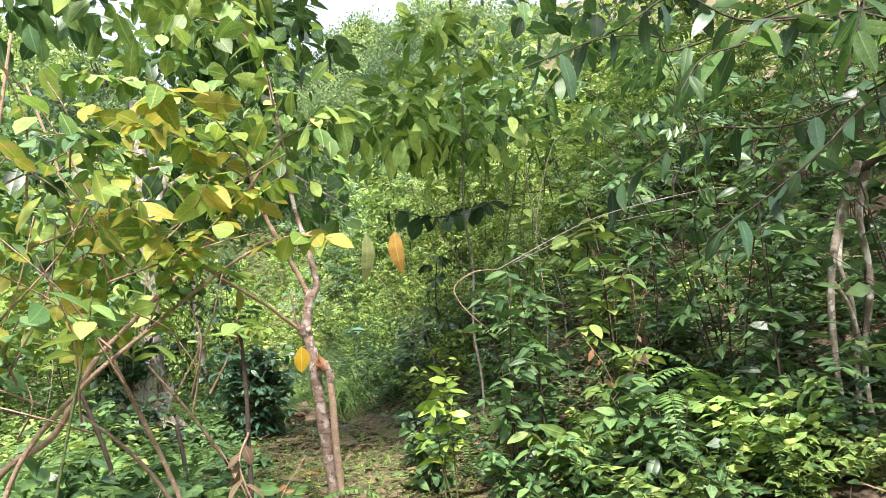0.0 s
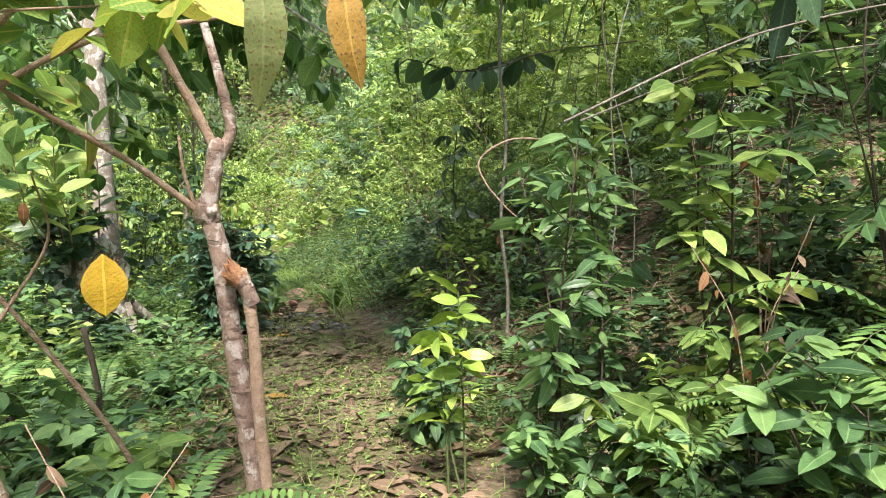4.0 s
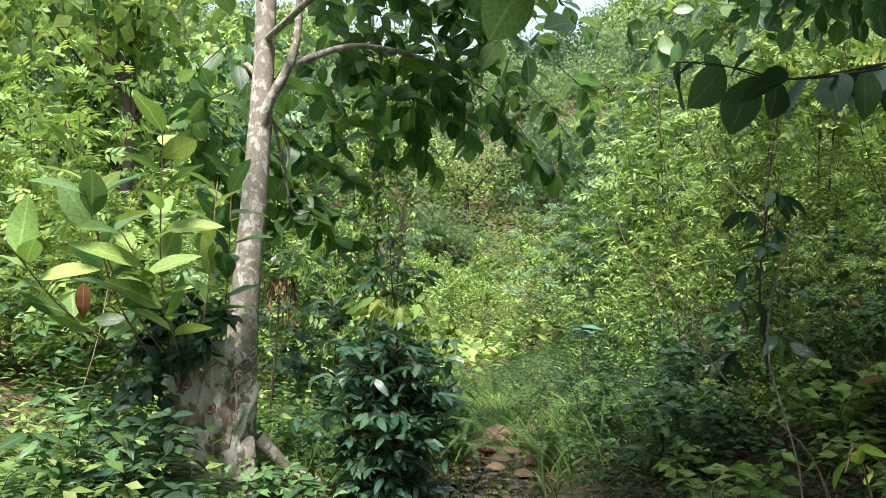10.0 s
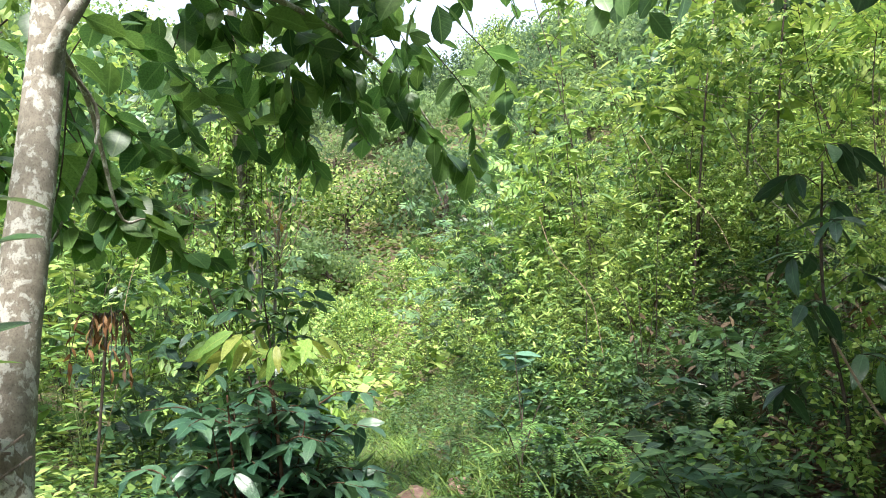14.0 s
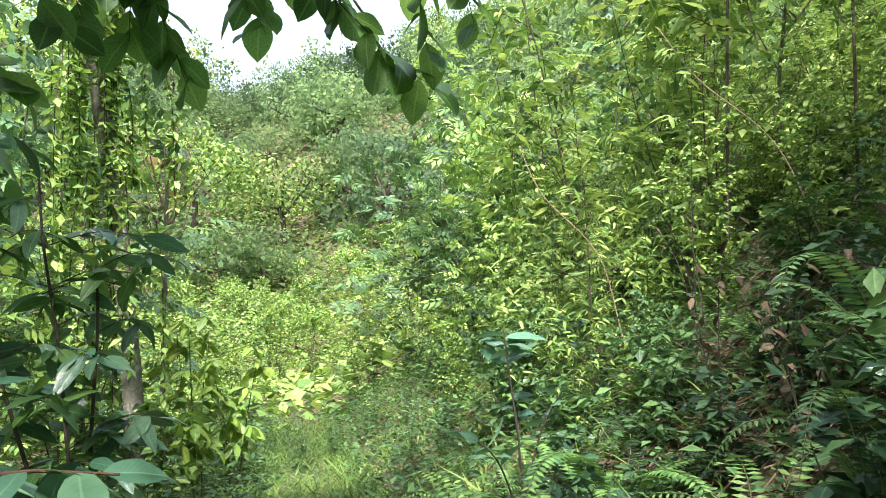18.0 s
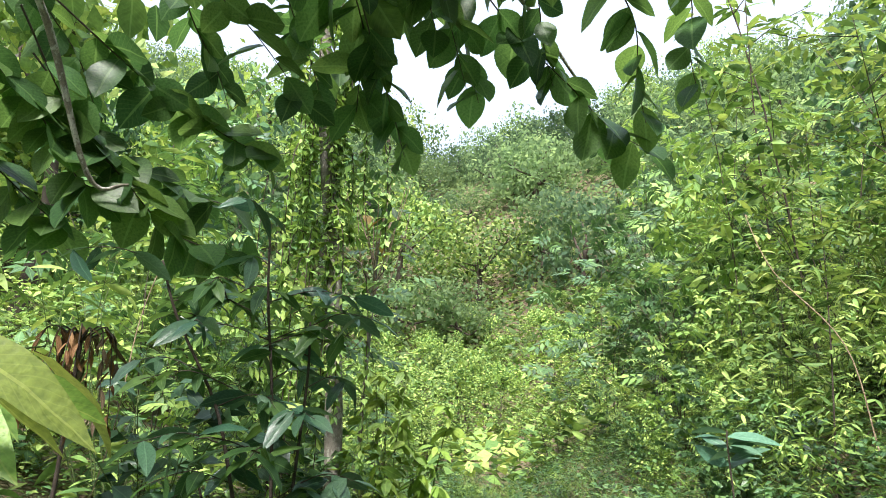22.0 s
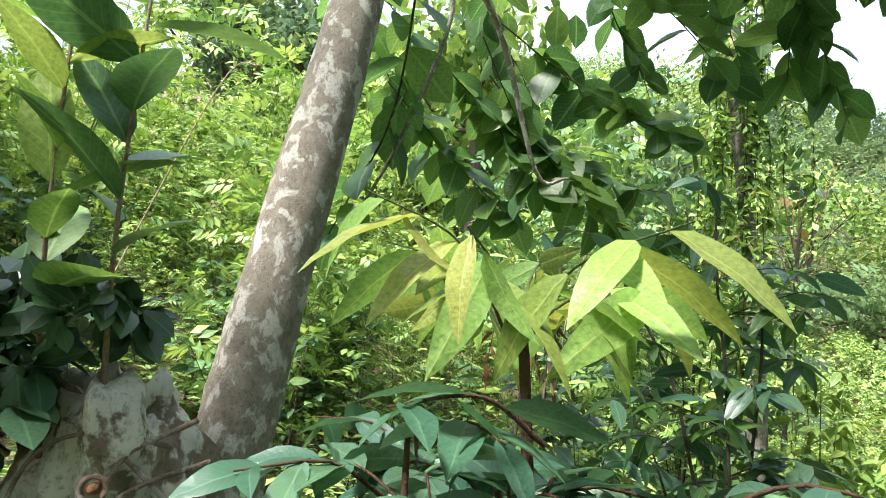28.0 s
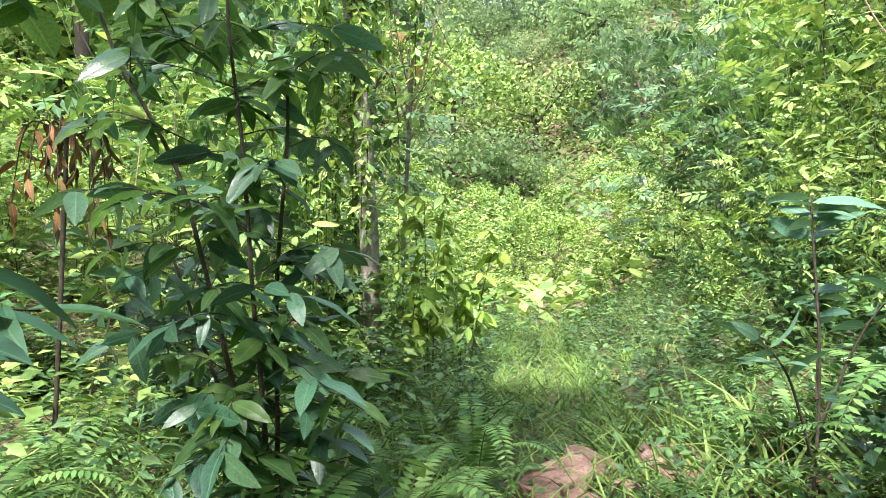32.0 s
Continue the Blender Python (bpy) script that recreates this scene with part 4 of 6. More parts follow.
def twig_leaves(parent, points, count, size, material, shape, seed, hang=0.8, name="leaf", wood="dark", thick=0.006, single=True, lo=0.15):
    """A twig with broad hanging leaves; each leaf is a part of its own."""
    r = np.random.default_rng(seed)
    line = smooth_line(points, 6)
    tw = part("twig", tube(Geo(), line, thick, thick * 0.4, 5), BARK[wood], parent)
    s = lo + (1 - lo) * (np.arange(count) + 0.5 * r.random(count)) / count
    p, t = sample(line, s)
    turn = np.arange(count) * 2.4 + r.random(count)
    side = np.stack([np.cos(turn), np.sin(turn), np.zeros(count)], -1)
    d = unit(0.5 * t + side * 0.8 + np.array([0, 0, -hang]) * (0.3 + r.random((count, 1))))
    up = np.array([0, 0, 1.0]) + r.normal(0, 0.55, (count, 3))
    d = unit(d + r.normal(0, 0.22, d.shape))
    for k in range(count):
        if single:
            side_k = unit(np.cross(d[k], up[k]))
            face = np.cross(side_k, d[k])
            z = size * (0.65 + 0.5 * r.random())
            m = Matrix(((side_k[0], d[k][0], face[0], 0), (side_k[1], d[k][1], face[1], 0), (side_k[2], d[k][2], face[2], 0), (0, 0, 0, 1)))
            part(name, leaf_mesh(shape, material), None, tw, at=Matrix.Translation(p[k]) @ m @ Matrix.Scale(z, 4))
    return tw


def twig_mass(wood, foliage, points, count, size, shape, seed, hang=0.4, thick=0.004):
    """A leafy twig added to two meshes: its wood and its leaves."""
    r = np.random.default_rng(seed)
    line = smooth_line(points, 3)
    tube(wood, line, thick, thick * 0.4, 4)
    p, t = sample(line, 0.1 + 0.9 * (np.arange(count) + 0.5 * r.random(count)) / count)
    turn = np.arange(count) * 2.4 + r.random(count)
    d = 0.5 * t + np.stack([np.cos(turn), np.sin(turn), -hang * (0.2 + r.random(count))], -1) * 0.85 + r.normal(0, 0.2, (count, 3))
    leaves(foliage, SHAPE[shape], p, d, np.array([0, 0, 1.0]) + r.normal(0, 0.4, (count, 3)), size * (0.65 + 0.5 * r.random(count)))


LEAF_MESH = {}


def leaf_mesh(shape, material):
    if (shape, material) not in LEAF_MESH:
        LEAF_MESH[shape, material] = Geo().add(*SHAPE[shape]).mesh("leaf", LEAF[material])
    return LEAF_MESH[shape, material]


def rel(points, base=(0.8, 9.7, 0.0)):
    return [tuple(np.subtract(p, base)) for p in points]


twig_leaves(big, rel([(2.6, 12.3, 4.0), (2.97, 12.67, 3.79), (3.31, 12.71, 3.47), (3.62, 12.8, 3.2), (3.95, 12.87, 3.05)]), 22, 0.34, "canopy", "round", 31, 0.5)
twig_leaves(big, rel([(1.8, 12.0, 3.95), (1.92, 12.5, 3.65), (1.88, 12.67, 3.4), (1.87, 12.71, 3.2)]), 18, 0.34, "canopy", "round", 32, 0.5)
twig_leaves(big, rel([(0.3, 11.6, 3.2), (0.4, 12.0, 2.8), (0.69, 12.12, 2.46), (0.96, 12.21, 2.19), (1.36, 12.31, 2.07)]), 34, 0.29, "canopy", "round", 33, 0.2)
twig_leaves(big, rel([(0.0, 11.5, 3.1), (0.25, 11.92, 2.79), (0.5, 11.98, 2.43), (0.65, 11.99, 2.35)]), 28, 0.29, "canopy", "round", 34, 0.2)
twig_leaves(big, rel([(1.4, 10.9, 3.8), (2.0, 11.6, 3.9), (2.4, 12.1, 3.7), (2.6, 12.5, 3.3)]), 24, 0.34, "canopy", "round", 35, 0.5)
twig_leaves(big, rel([(0.6, 10.2, 3.3), (0.9, 11.2, 3.5), (1.3, 12.0, 3.4), (1.6, 12.5, 3.1)]), 22, 0.29, "canopy", "round", 36, 0.2)
twig_leaves(big, rel([(0.7, 10.4, 2.9), (0.66, 10.42, 2.2), (0.5, 10.4, 1.8), (0.44, 10.36, 1.6)]), 16, 0.26, "canopy", "round", 37, 0.2)
twig_leaves(big, rel([(0.4, 10.3, 3.2), (-0.3, 11.2, 3.2), (-0.4, 12.0, 2.8), (-0.2, 12.5, 2.4)]), 26, 0.29, "canopy", "round", 38, 0.2)
twig_leaves(big, rel([(1.6, 8.6, 3.4), (2.15, 7.1, 2.6), (2.3, 6.6, 2.32), (2.45, 6.35, 2.24)]), 8, 0.24, "canopy", "round", 39, 0.7, lo=0.6)
twig_leaves(big, rel([(0.74, 9.7, 3.9), (1.6, 9.3, 3.8), (2.4, 8.9, 3.5), (3.0, 8.6, 3.1)]), 18, 0.25, "canopy", "round", 40)
twig_leaves(big, rel([(0.74, 9.7, 3.7), (0.2, 9.0, 3.6), (-0.5, 8.6, 3.4), (-1.0, 8.3, 3.0)]), 18, 0.25, "canopy", "round", 41)
for k, (x, y, z) in enumerate(((0.9, 12.4, 3.3), (1.4, 12.7, 3.6), (2.0, 12.75, 3.2), (2.5, 12.7, 3.6), (3.0, 12.6, 3.7), (3.6, 12.5, 3.4), (0.2, 12.1, 3.2), (-0.4, 11.7, 3.3), (2.2, 12.2, 3.8), (4.0, 12.6, 3.7))):
    twig_leaves(big, rel([(x * 0.75 + 0.4, y - 0.8, z + 0.55), (x, y - 0.3, z + 0.3), (x + 0.12, y, z), (x + 0.2, y + 0.1, z - 0.25)]), 13, 0.31, "canopy", "round", 440 + k, 0.45, lo=0.3)
for k, (x, y, z) in enumerate(((1.1, 11.6, 4.1), (1.6, 11.4, 4.2), (2.1, 11.5, 4.1), (2.6, 11.6, 4.25), (3.2, 11.3, 4.3), (3.8, 11.6, 4.4), (2.9, 11.8, 3.95), (1.5, 12.0, 3.8), (1.0, 7.3, 4.35), (1.6, 8.0, 4.7), (2.2, 8.5, 4.9), (2.7, 8.8, 5.1), (1.2, 8.3, 4.4), (0.5, 8.0, 4.3), (2.0, 7.8, 4.9))):
    sy = -1 if y < 9.5 else 1
    twig_leaves(big, rel([(x * 0.5 + 0.4, y - 1.1 * sy, z + 0.35), (x * 0.8 + 0.15, y - 0.5 * sy, z + 0.3), (x, y, z + 0.1), (x + 0.25, y + 0.25 * sy, z - 0.1)]), 15, 0.28, "canopy", "round", 460 + k, 0.3, lo=0.25)
for k, pts in enumerate(([(0.2, 11.9, 3.1), (0.5, 12.2, 2.7), (0.9, 12.4, 2.5), (1.25, 12.45, 2.42)], [(-0.4, 11.6, 3.0), (-0.1, 12.0, 2.6), (0.2, 12.2, 2.3), (0.35, 12.25, 2.2)], [(0.3, 11.8, 3.4), (0.7, 12.2, 3.1), (1.1, 12.5, 2.9), (1.4, 12.6, 2.8)])):
    twig_leaves(big, rel(pts), 26, 0.29, "canopy", "round", 475 + k, 0.2)
# crown lump out of view over the path, added to shade it
shade_crown, _ = crown_geo(991, 2.4, 0.8, 18, 1000, 0.36, "three")
for v in shade_crown.v:
    v += (2.1, -4.2, 5.9)
part("crown", shade_crown, LEAF["canopy"], big, kind="stuff")

# crown lump added high beside the trunk to shade the ground beyond
shade_crown_2, _ = crown_geo(994, 1.5, 0.7, 12, 480, 0.34, "three")
for v in shade_crown_2.v:
    v += (1.1, 0.5, 5.4)
part("crown", shade_crown_2, LEAF["canopy"], big, kind="stuff")
ug, _ = crown_geo(993, 1.7, 0.45, 18, 230, 0.28, "oval")
for v in ug.v:
    v += (0.8, 2.3, 4.15)
part("crown", ug, LEAF["canopy"], big, kind="stuff")

# burl: a cut, knotted stump grown together with the trunk
def burl_mesh():
    bm = bmesh.new()
    bmesh.ops.create_icosphere(bm, subdivisions=5, radius=1)
    for v in bm.verts:
        c = v.co
        q = Vector((c.x * 0.32, c.y * 0.22, c.z * 0.7 + 0.44))
        lump = 0.14 * noise.noise(c * 1.9 + Vector((3, 1, 7))) + 0.08 * noise.noise(c * 4.3) + 0.03 * noise.noise(c * 11)
        top = max(0.0, q.z - 0.97)
        q += Vector((c.x, c.y, c.z * 0.5)) * lump
        q.z -= top * (0.9 - 0.8 * noise.noise(c * 6))
        for kx, kz in ((0.12, 0.72), (-0.14, 0.6), (0.02, 0.3)):
            dd = math.hypot(q.x - kx, q.z - kz)
            if c.y < 0 and dd < 0.09:
                q.y -= 0.05 * math.cos(dd / 0.09 * math.pi / 2) * (1 if dd > 0.035 else 0.3)
        if q.z < 0.15:
            q.x *= 1 + (0.15 - q.z) * 0.9
            q.y *= 1 + (0.15 - q.z) * 0.9
        v.co = q
    for fc in bm.faces:
        fc.smooth = True
    me = bpy.data.meshes.new("burl")
    bm.to_mesh(me)
    bm.free()
    me.materials.append(BARK["burl"])
    return me


part("burl", burl_mesh(), None, big, "pale knotted burl with old branch scars", at=Matrix.Translation((-0.26, -0.12, 0.05)))
for k, (x0, y0, a) in enumerate(((0.2, 0.1, 20), (-0.5, -0.1, 200), (0.1, -0.2, 290), (-0.2, 0.3, 110))):
    ca, sa = math.cos(radians(a)), math.sin(radians(a))
    limb("root", big, [(x0 * 0.4, y0 * 0.4, 0.35), (x0 + 0.2 * ca, y0 + 0.2 * sa, 0.06), (x0 + 0.7 * ca, y0 + 0.7 * sa, -0.08)], 0.06, 0.02, "pale")

for k, (x, y, z, rr) in enumerate(((0.01, -0.31, 0.84, 0.028), (-0.14, -0.38, 0.62, 0.036), (-0.3, -0.41, 0.78, 0.03))):
    ring = [(x + rr * math.cos(s) * 0.6, y + rr * math.cos(s) * 0.75, z + rr * math.sin(s)) for s in np.linspace(0, 6.28, 13)]
    part("knot", tube(Geo(), ring, 0.007, 0.007, 6), BARK["small"], big, "round scar of an old branch")
    part("knot_core", tube(Geo(), [(x - 0.01, y + 0.015, z), (x + 0.008, y - 0.01, z)], rr * 0.55, rr * 0.4, 8), BARK["wood"], big)
for k, pts in enumerate(([(0.06, -0.14, 0.98), (-0.06, -0.3, 1.0), (-0.2, -0.38, 0.9), (-0.24, -0.42, 0.6)], [(0.08, -0.13, 0.85), (-0.02, -0.26, 0.97), (-0.15, -0.33, 1.02)], [(0.1, -0.1, 1.05), (0.0, -0.25, 0.93), (0.03, -0.3, 0.7), (0.0, -0.32, 0.4)], [(0.12, -0.05, 0.95), (0.04, -0.22, 0.88), (-0.05, -0.34, 0.75)])):
    limb("root", big, [(px_ * 0.9 - 0.02, py_ * 0.9 - 0.02, pz_ - 0.05) for px_, py_, pz_ in pts], 0.007, 0.005, "small", 6)

# the young leafy shoots on top of the burl
shoots = thing("epiphyte_shrub", (0.44, 9.5, 0.85), "upright shoots with large light green leaves growing on the burl", "shrub")
for k, pts in enumerate(([(0.1, -0.05, 0), (0.2, -0.2, 0.4), (0.25, -0.3, 1.0)], [(-0.1, -0.1, 0), (-0.2, -0.6, 0.35), (-0.2, -1.15, 0.85)],
                         [(0, -0.1, 0), (0.0, -0.5, 0.5), (0.1, -0.9, 1.2)], [(-0.2, 0, 0), (-0.5, -0.6, 0.3), (-0.55, -1.2, 0.6)], [(0.25, 0.0, 0.1), (0.3, -0.1, 0.5), (0.3, -0.15, 1.1)],
                         [(0, -0.1, 0), (-0.3, -0.5, 0.5), (-0.4, -1.0, 1.15)], [(0.05, -0.1, 0), (0.1, -0.7, 0.35), (0.05, -1.2, 0.65)])):
    twig_leaves(shoots, [(x, y, z * 1.3) for x, y, z in pts], 13, 0.33, ("bright", "mid", "bright")[k % 3], "near", 50 + k, -0.25, wood="branch", thick=0.009, lo=0.3)
twig_leaves(shoots, [(0, -0.1, 0), (-0.1, -0.15, 0.1), (0.25, -0.2, 0.15)], 16, 0.16, "dark", "round", 57, 0.6)

for k, (x, y, h) in enumerate(((0.35, 9.0, 0.6), (0.6, 8.55, 0.75), (0.25, 8.45, 0.85), (0.75, 8.3, 0.5), (0.0, 9.3, 0.8), (0.5, 8.6, 0.45), (1.15, 9.2, 0.4))):
    plant("shrub", at_ground(x, y), "dark leafy undergrowth at the foot of the tree", "shrub", "dark" if k % 2 else "mid", "dark", "path shrubs", seed=580 + k, height=h, stems=5, spread=0.3, twigs=4, per_twig=7, size=0.14, shape=SHAPE["mid"], bare=0.1, thick=0.006)

for k, (x, y, z, rad) in enumerate(((0.25, 9.25, 0.75, 0.26), (0.3, 9.2, 0.45, 0.24), (0.2, 9.45, 1.05, 0.22), (0.55, 9.35, 1.1, 0.16), (0.45, 9.25, 0.95, 0.14), (0.45, 9.42, 1.24, 0.2), (0.66, 9.45, 1.22, 0.17), (0.3, 9.35, 1.25, 0.2))):
    ig, _ = crown_geo(730 + k, 0.85 * rad, 0.8 * rad, 6, 90, 0.095, "oval")
    for v in ig.v:
        v += np.subtract((x, y, z), (0.44, 9.5, 0.85))
    part("ivy", ig, LEAF["dark"], shoots, "dark glossy ivy leaves", kind="stuff")

# ---- the small forked tree ----
def knob(radius, seed):
    """A lumpy swelling of the bark where a branch leaves."""
    bm = bmesh.new()
    bmesh.ops.create_icosphere(bm, subdivisions=3, radius=radius)
    for v in bm.verts:
        v.co *= 1 + 0.5 * noise.noise(v.co * 45 + Vector((seed, 0, 0)))
        v.co.z *= 1.15
    for fc in bm.faces:
        fc.smooth = True
    me = bpy.data.meshes.new("knot")
    bm.to_mesh(me)
    bm.free()
    me.materials.append(BARK["small"])
    return me



small = thing("forked_tree", (1.6, 4.5, 0.0), "small forked tree with grey-brown bark and a broken stub", "tree")
fb = (1.6, 4.5, 0.0)
limb("trunk", small, rel([(1.7, 4.47, -0.1), (1.66, 4.47, 0.45), (1.636, 4.47, 0.7), (1.612, 4.47, 0.93), (1.59, 4.47, 1.2), (1.565, 4.47, 1.33), (1.584, 4.47, 1.46), (1.6, 4.47, 1.55)], fb), 0.036, 0.026, "small", 12)
part("knot", knob(0.036, 64), BARK["small"], small, at=Matrix.Translation((-0.042, -0.035, 1.335)))
limb("branch", small, rel([(1.6, 4.47, 1.5), (1.545, 4.47, 1.637), (1.494, 4.47, 1.74), (1.36, 4.5, 2.05), (1.3, 4.5, 2.3)], fb), 0.017, 0.01, "branch")
limb("branch", small, rel([(1.6, 4.47, 1.5), (1.64, 4.47, 1.578), (1.627, 4.47, 1.68), (1.614, 4.47, 1.75), (1.55, 4.55, 2.1), (1.5, 4.6, 2.6)], fb), 0.021, 0.011, "small")
limb("branch", small, rel([(1.55, 4.46, 1.325), (1.441, 4.46, 1.418), (1.346, 4.44, 1.495), (1.1, 4.3, 1.65)], fb), 0.012, 0.008, "branch")
limb("branch", small, rel([(1.525, 4.46, 1.35), (1.5, 4.45, 1.45), (1.49, 4.44, 1.56)], fb), 0.007, 0.004, "branch")
limb("stub", small, rel([(1.7, 4.42, -0.1), (1.69, 4.42, 0.4), (1.675, 4.42, 0.69), (1.672, 4.42, 0.92), (1.66, 4.42, 1.08), (1.643, 4.42, 1.155)], fb), 0.02, 0.019, "branch", 10)
limb("stub", small, rel([(1.672, 4.42, 1.05), (1.655, 4.415, 1.1), (1.625, 4.41, 1.14)], fb), 0.025, 0.026, "small", 12)


def splintered_end(rad, tall, seed):
    """A snapped branch end: a ragged ring of splinters round a sunken, uneven core."""
    rng = random.Random(seed)
    bm = bmesh.new()
    n = 18
    rings = []
    for row, (h, f) in enumerate(((-0.3, 0.98), (0.0, 1.04), (0.55, 1.06), (1.0, 0.95), (0.8, 0.62), (0.5, 0.3))):
        ring = []
        for i in range(n):
            a = 2 * math.pi * i / n
            q = rad * f * (1 + 0.1 * math.sin(2 * a + 0.7) + rng.uniform(-0.07, 0.07))
            z = tall * (h + (rng.uniform(-0.28, 0.28) + 0.35 * math.cos(a) if row > 2 else 0.0))
            ring.append(bm.verts.new((q * math.cos(a), q * math.sin(a), z)))
        rings.append(ring)
    for a, b in zip(rings, rings[1:]):
        for i in range(n):
            bm.faces.new((a[i], a[(i + 1) % n], b[(i + 1) % n], b[i]))
    bm.faces.new(rings[-1])
    me = bpy.data.meshes.new("broken_end")
    bm.to_mesh(me)
    bm.free()
    me.materials.append(BARK["wood"])
    return me


part("broken_end", splintered_end(0.0265, 0.042, 9), None, small, "splintered orange-brown wood", at=Matrix.Translation((0.03, -0.09, 1.135)) @ pose(0, 0, 0, 0, -42, 12))
for k, pts in enumerate(([(1.3, 4.5, 2.3), (1.1, 4.3, 2.5), (0.8, 4.1, 2.6)], [(1.5, 4.6, 2.6), (1.4, 4.4, 2.9), (1.2, 4.0, 3.0)], [(1.1, 4.3, 1.65), (0.9, 4.2, 1.8), (0.7, 4.1, 2.0)],
                         [(1.4, 4.5, 2.0), (1.2, 4.3, 2.1), (1.0, 4.0, 2.05)], [(1.55, 4.6, 2.4), (1.7, 4.4, 2.55), (1.8, 4.1, 2.5)], [(1.3, 4.5, 2.2), (0.9, 4.6, 2.5), (0.5, 4.7, 2.6)])):
    twig_leaves(small, rel(pts, fb), 14, 0.24, ("autumn", "bright", "autumn")[k % 3], "near", 60 + k, 0.6, wood="branch")

limb("branch", small, rel([(1.5, 4.6, 2.6), (1.5, 5.0, 3.1), (1.4, 5.6, 3.6), (1.0, 5.9, 3.8)], fb), 0.012, 0.005, "small")
for k, (x, y, z, rad, n) in enumerate(((1.0, 5.7, 3.75, 0.9, 170), (1.9, 6.2, 3.95, 0.7, 130), (0.2, 5.8, 3.7, 0.6, 110))):
    fg, _ = crown_geo(76 + k, rad, 0.35, 16, n, 0.2, "oval")
    for v in fg.v:
        v += np.subtract((x, y, z), fb)
    part("foliage", fg, LEAF["mid" if k else "bright"], small, kind="stuff")

# ---- the tangled shrub at the start ----
tangle = thing("tangled_shrub", (0.5, 4.5, 0.0), "tangled shrub with pale crossing branches and yellowing leaves", "shrub")
tb = (0.5, 4.5, 0.0)
LINES = ([(-0.1, 4.6, 0.0), (0.07, 4.55, 0.73), (0.34, 4.48, 0.95), (0.52, 4.42, 1.27), (0.67, 4.43, 1.43), (1.03, 4.38, 1.79), (1.26, 4.41, 2.08), (1.49, 4.45, 2.42)],
         [(0.0, 4.5, 0.0), (0.17, 4.43, 0.76), (0.45, 4.34, 1.14), (0.76, 4.26, 1.4), (1.24, 4.23, 1.75), (1.61, 4.24, 1.86)],
         [(1.0, 4.75, 0.0), (0.86, 4.79, 0.56), (0.57, 4.87, 1.3), (0.44, 4.93, 1.81), (0.33, 5.03, 2.36), (0.17, 5.14, 2.9)],
         [(1.1, 4.8, 0.0), (0.8, 4.91, 0.53), (0.6, 4.94, 0.8), (0.4, 5.08, 0.97)],
         [(1.4, 5.0, 0.0), (1.22, 5.02, 0.47), (0.98, 5.05, 0.88), (0.75, 5.09, 1.21)],
         [(1.1, 3.36, 0.0), (1.1, 3.36, 0.83), (1.1, 3.34, 1.14), (1.09, 3.33, 1.35)],
         [(0.0, 4.4, 0.0), (0.05, 4.4, 1.0), (0.1, 4.37, 2.12), (0.16, 4.35, 2.33), (0.22, 4.42, 2.9)])
for k, pts in enumerate(LINES):
    limb("branch", tangle, rel(pts, tb), (0.02, 0.014, 0.016, 0.016, 0.014, 0.01, 0.018)[k], 0.007, "dark" if k == 5 else "branch")
for k, (pts, mat, n) in enumerate((
        ([(1.03, 4.38, 1.79), (1.2, 4.2, 2.0), (1.4, 4.0, 2.1)], "autumn", 12), ([(1.26, 4.41, 2.08), (1.0, 4.2, 2.3), (0.7, 4.1, 2.4)], "autumn", 14),
        ([(0.44, 4.93, 1.81), (0.6, 4.6, 2.0), (0.8, 4.3, 2.05)], "mid", 12), ([(0.33, 5.03, 2.36), (0.6, 4.7, 2.5), (0.9, 4.5, 2.5)], "bright", 14),
        ([(0.76, 4.26, 1.4), (0.9, 4.1, 1.7), (1.1, 4.0, 1.9)], "autumn", 10), ([(1.24, 4.23, 1.75), (1.4, 4.0, 1.8), (1.55, 3.7, 1.75)], "autumn", 9),
        ([(0.17, 5.14, 2.9), (0.5, 4.9, 2.9), (0.9, 4.8, 2.8)], "bright", 16), ([(0.1, 4.37, 2.12), (0.3, 4.2, 2.3), (0.6, 4.0, 2.3)], "mid", 12),
        ([(1.09, 3.33, 1.3), (1.08, 3.33, 1.36), (1.08, 3.3, 1.42)], "bright", 4), ([(1.49, 4.45, 2.42), (1.7, 4.4, 2.5), (1.9, 4.3, 2.4)], "mid", 12),
        ([(1.1, 3.34, 1.0), (1.06, 3.32, 0.9), (1.1, 3.3, 0.75)], "dead", 5), ([(0.3, 4.5, 1.6), (0.5, 4.4, 1.8), (0.8, 4.4, 1.9)], "autumn", 12),
        ([(0.1, 4.5, 1.2), (0.3, 4.0, 1.5), (0.43, 3.91, 1.54)], "mid", 8), ([(0.9, 5.0, 2.0), (1.2, 4.9, 2.2), (1.6, 4.8, 2.3)], "mid", 14))):
    twig_leaves(tangle, rel(pts, tb), int(n * 1.7), 0.09 if mat == "dead" else 0.13, mat, "near" if mat == "dead" else "round", 80 + k, 0.5, wood="branch", thick=0.005)


for cx, cy, cz, rad, n, mat, sd in ((0.75, 4.6, 2.0, 0.95, 230, "autumn", 71), (0.1, 4.9, 2.1, 1.0, 260, "bright", 72), (1.3, 4.9, 2.5, 0.9, 260, "bright", 73), (0.6, 5.3, 2.2, 1.1, 260, "mid", 76), (0.3, 4.6, 1.5, 0.5, 160, "autumn", 74), (0.0, 4.8, 0.6, 0.6, 160, "mid", 75)):
    tg, _ = crown_geo(sd, rad, rad * 0.7, 26, int(n * 0.75), 0.12, "oval")
    for v in tg.v:
        v += np.subtract((cx, cy, cz), tb)
    part("foliage", tg, LEAF[mat], tangle, kind="stuff")


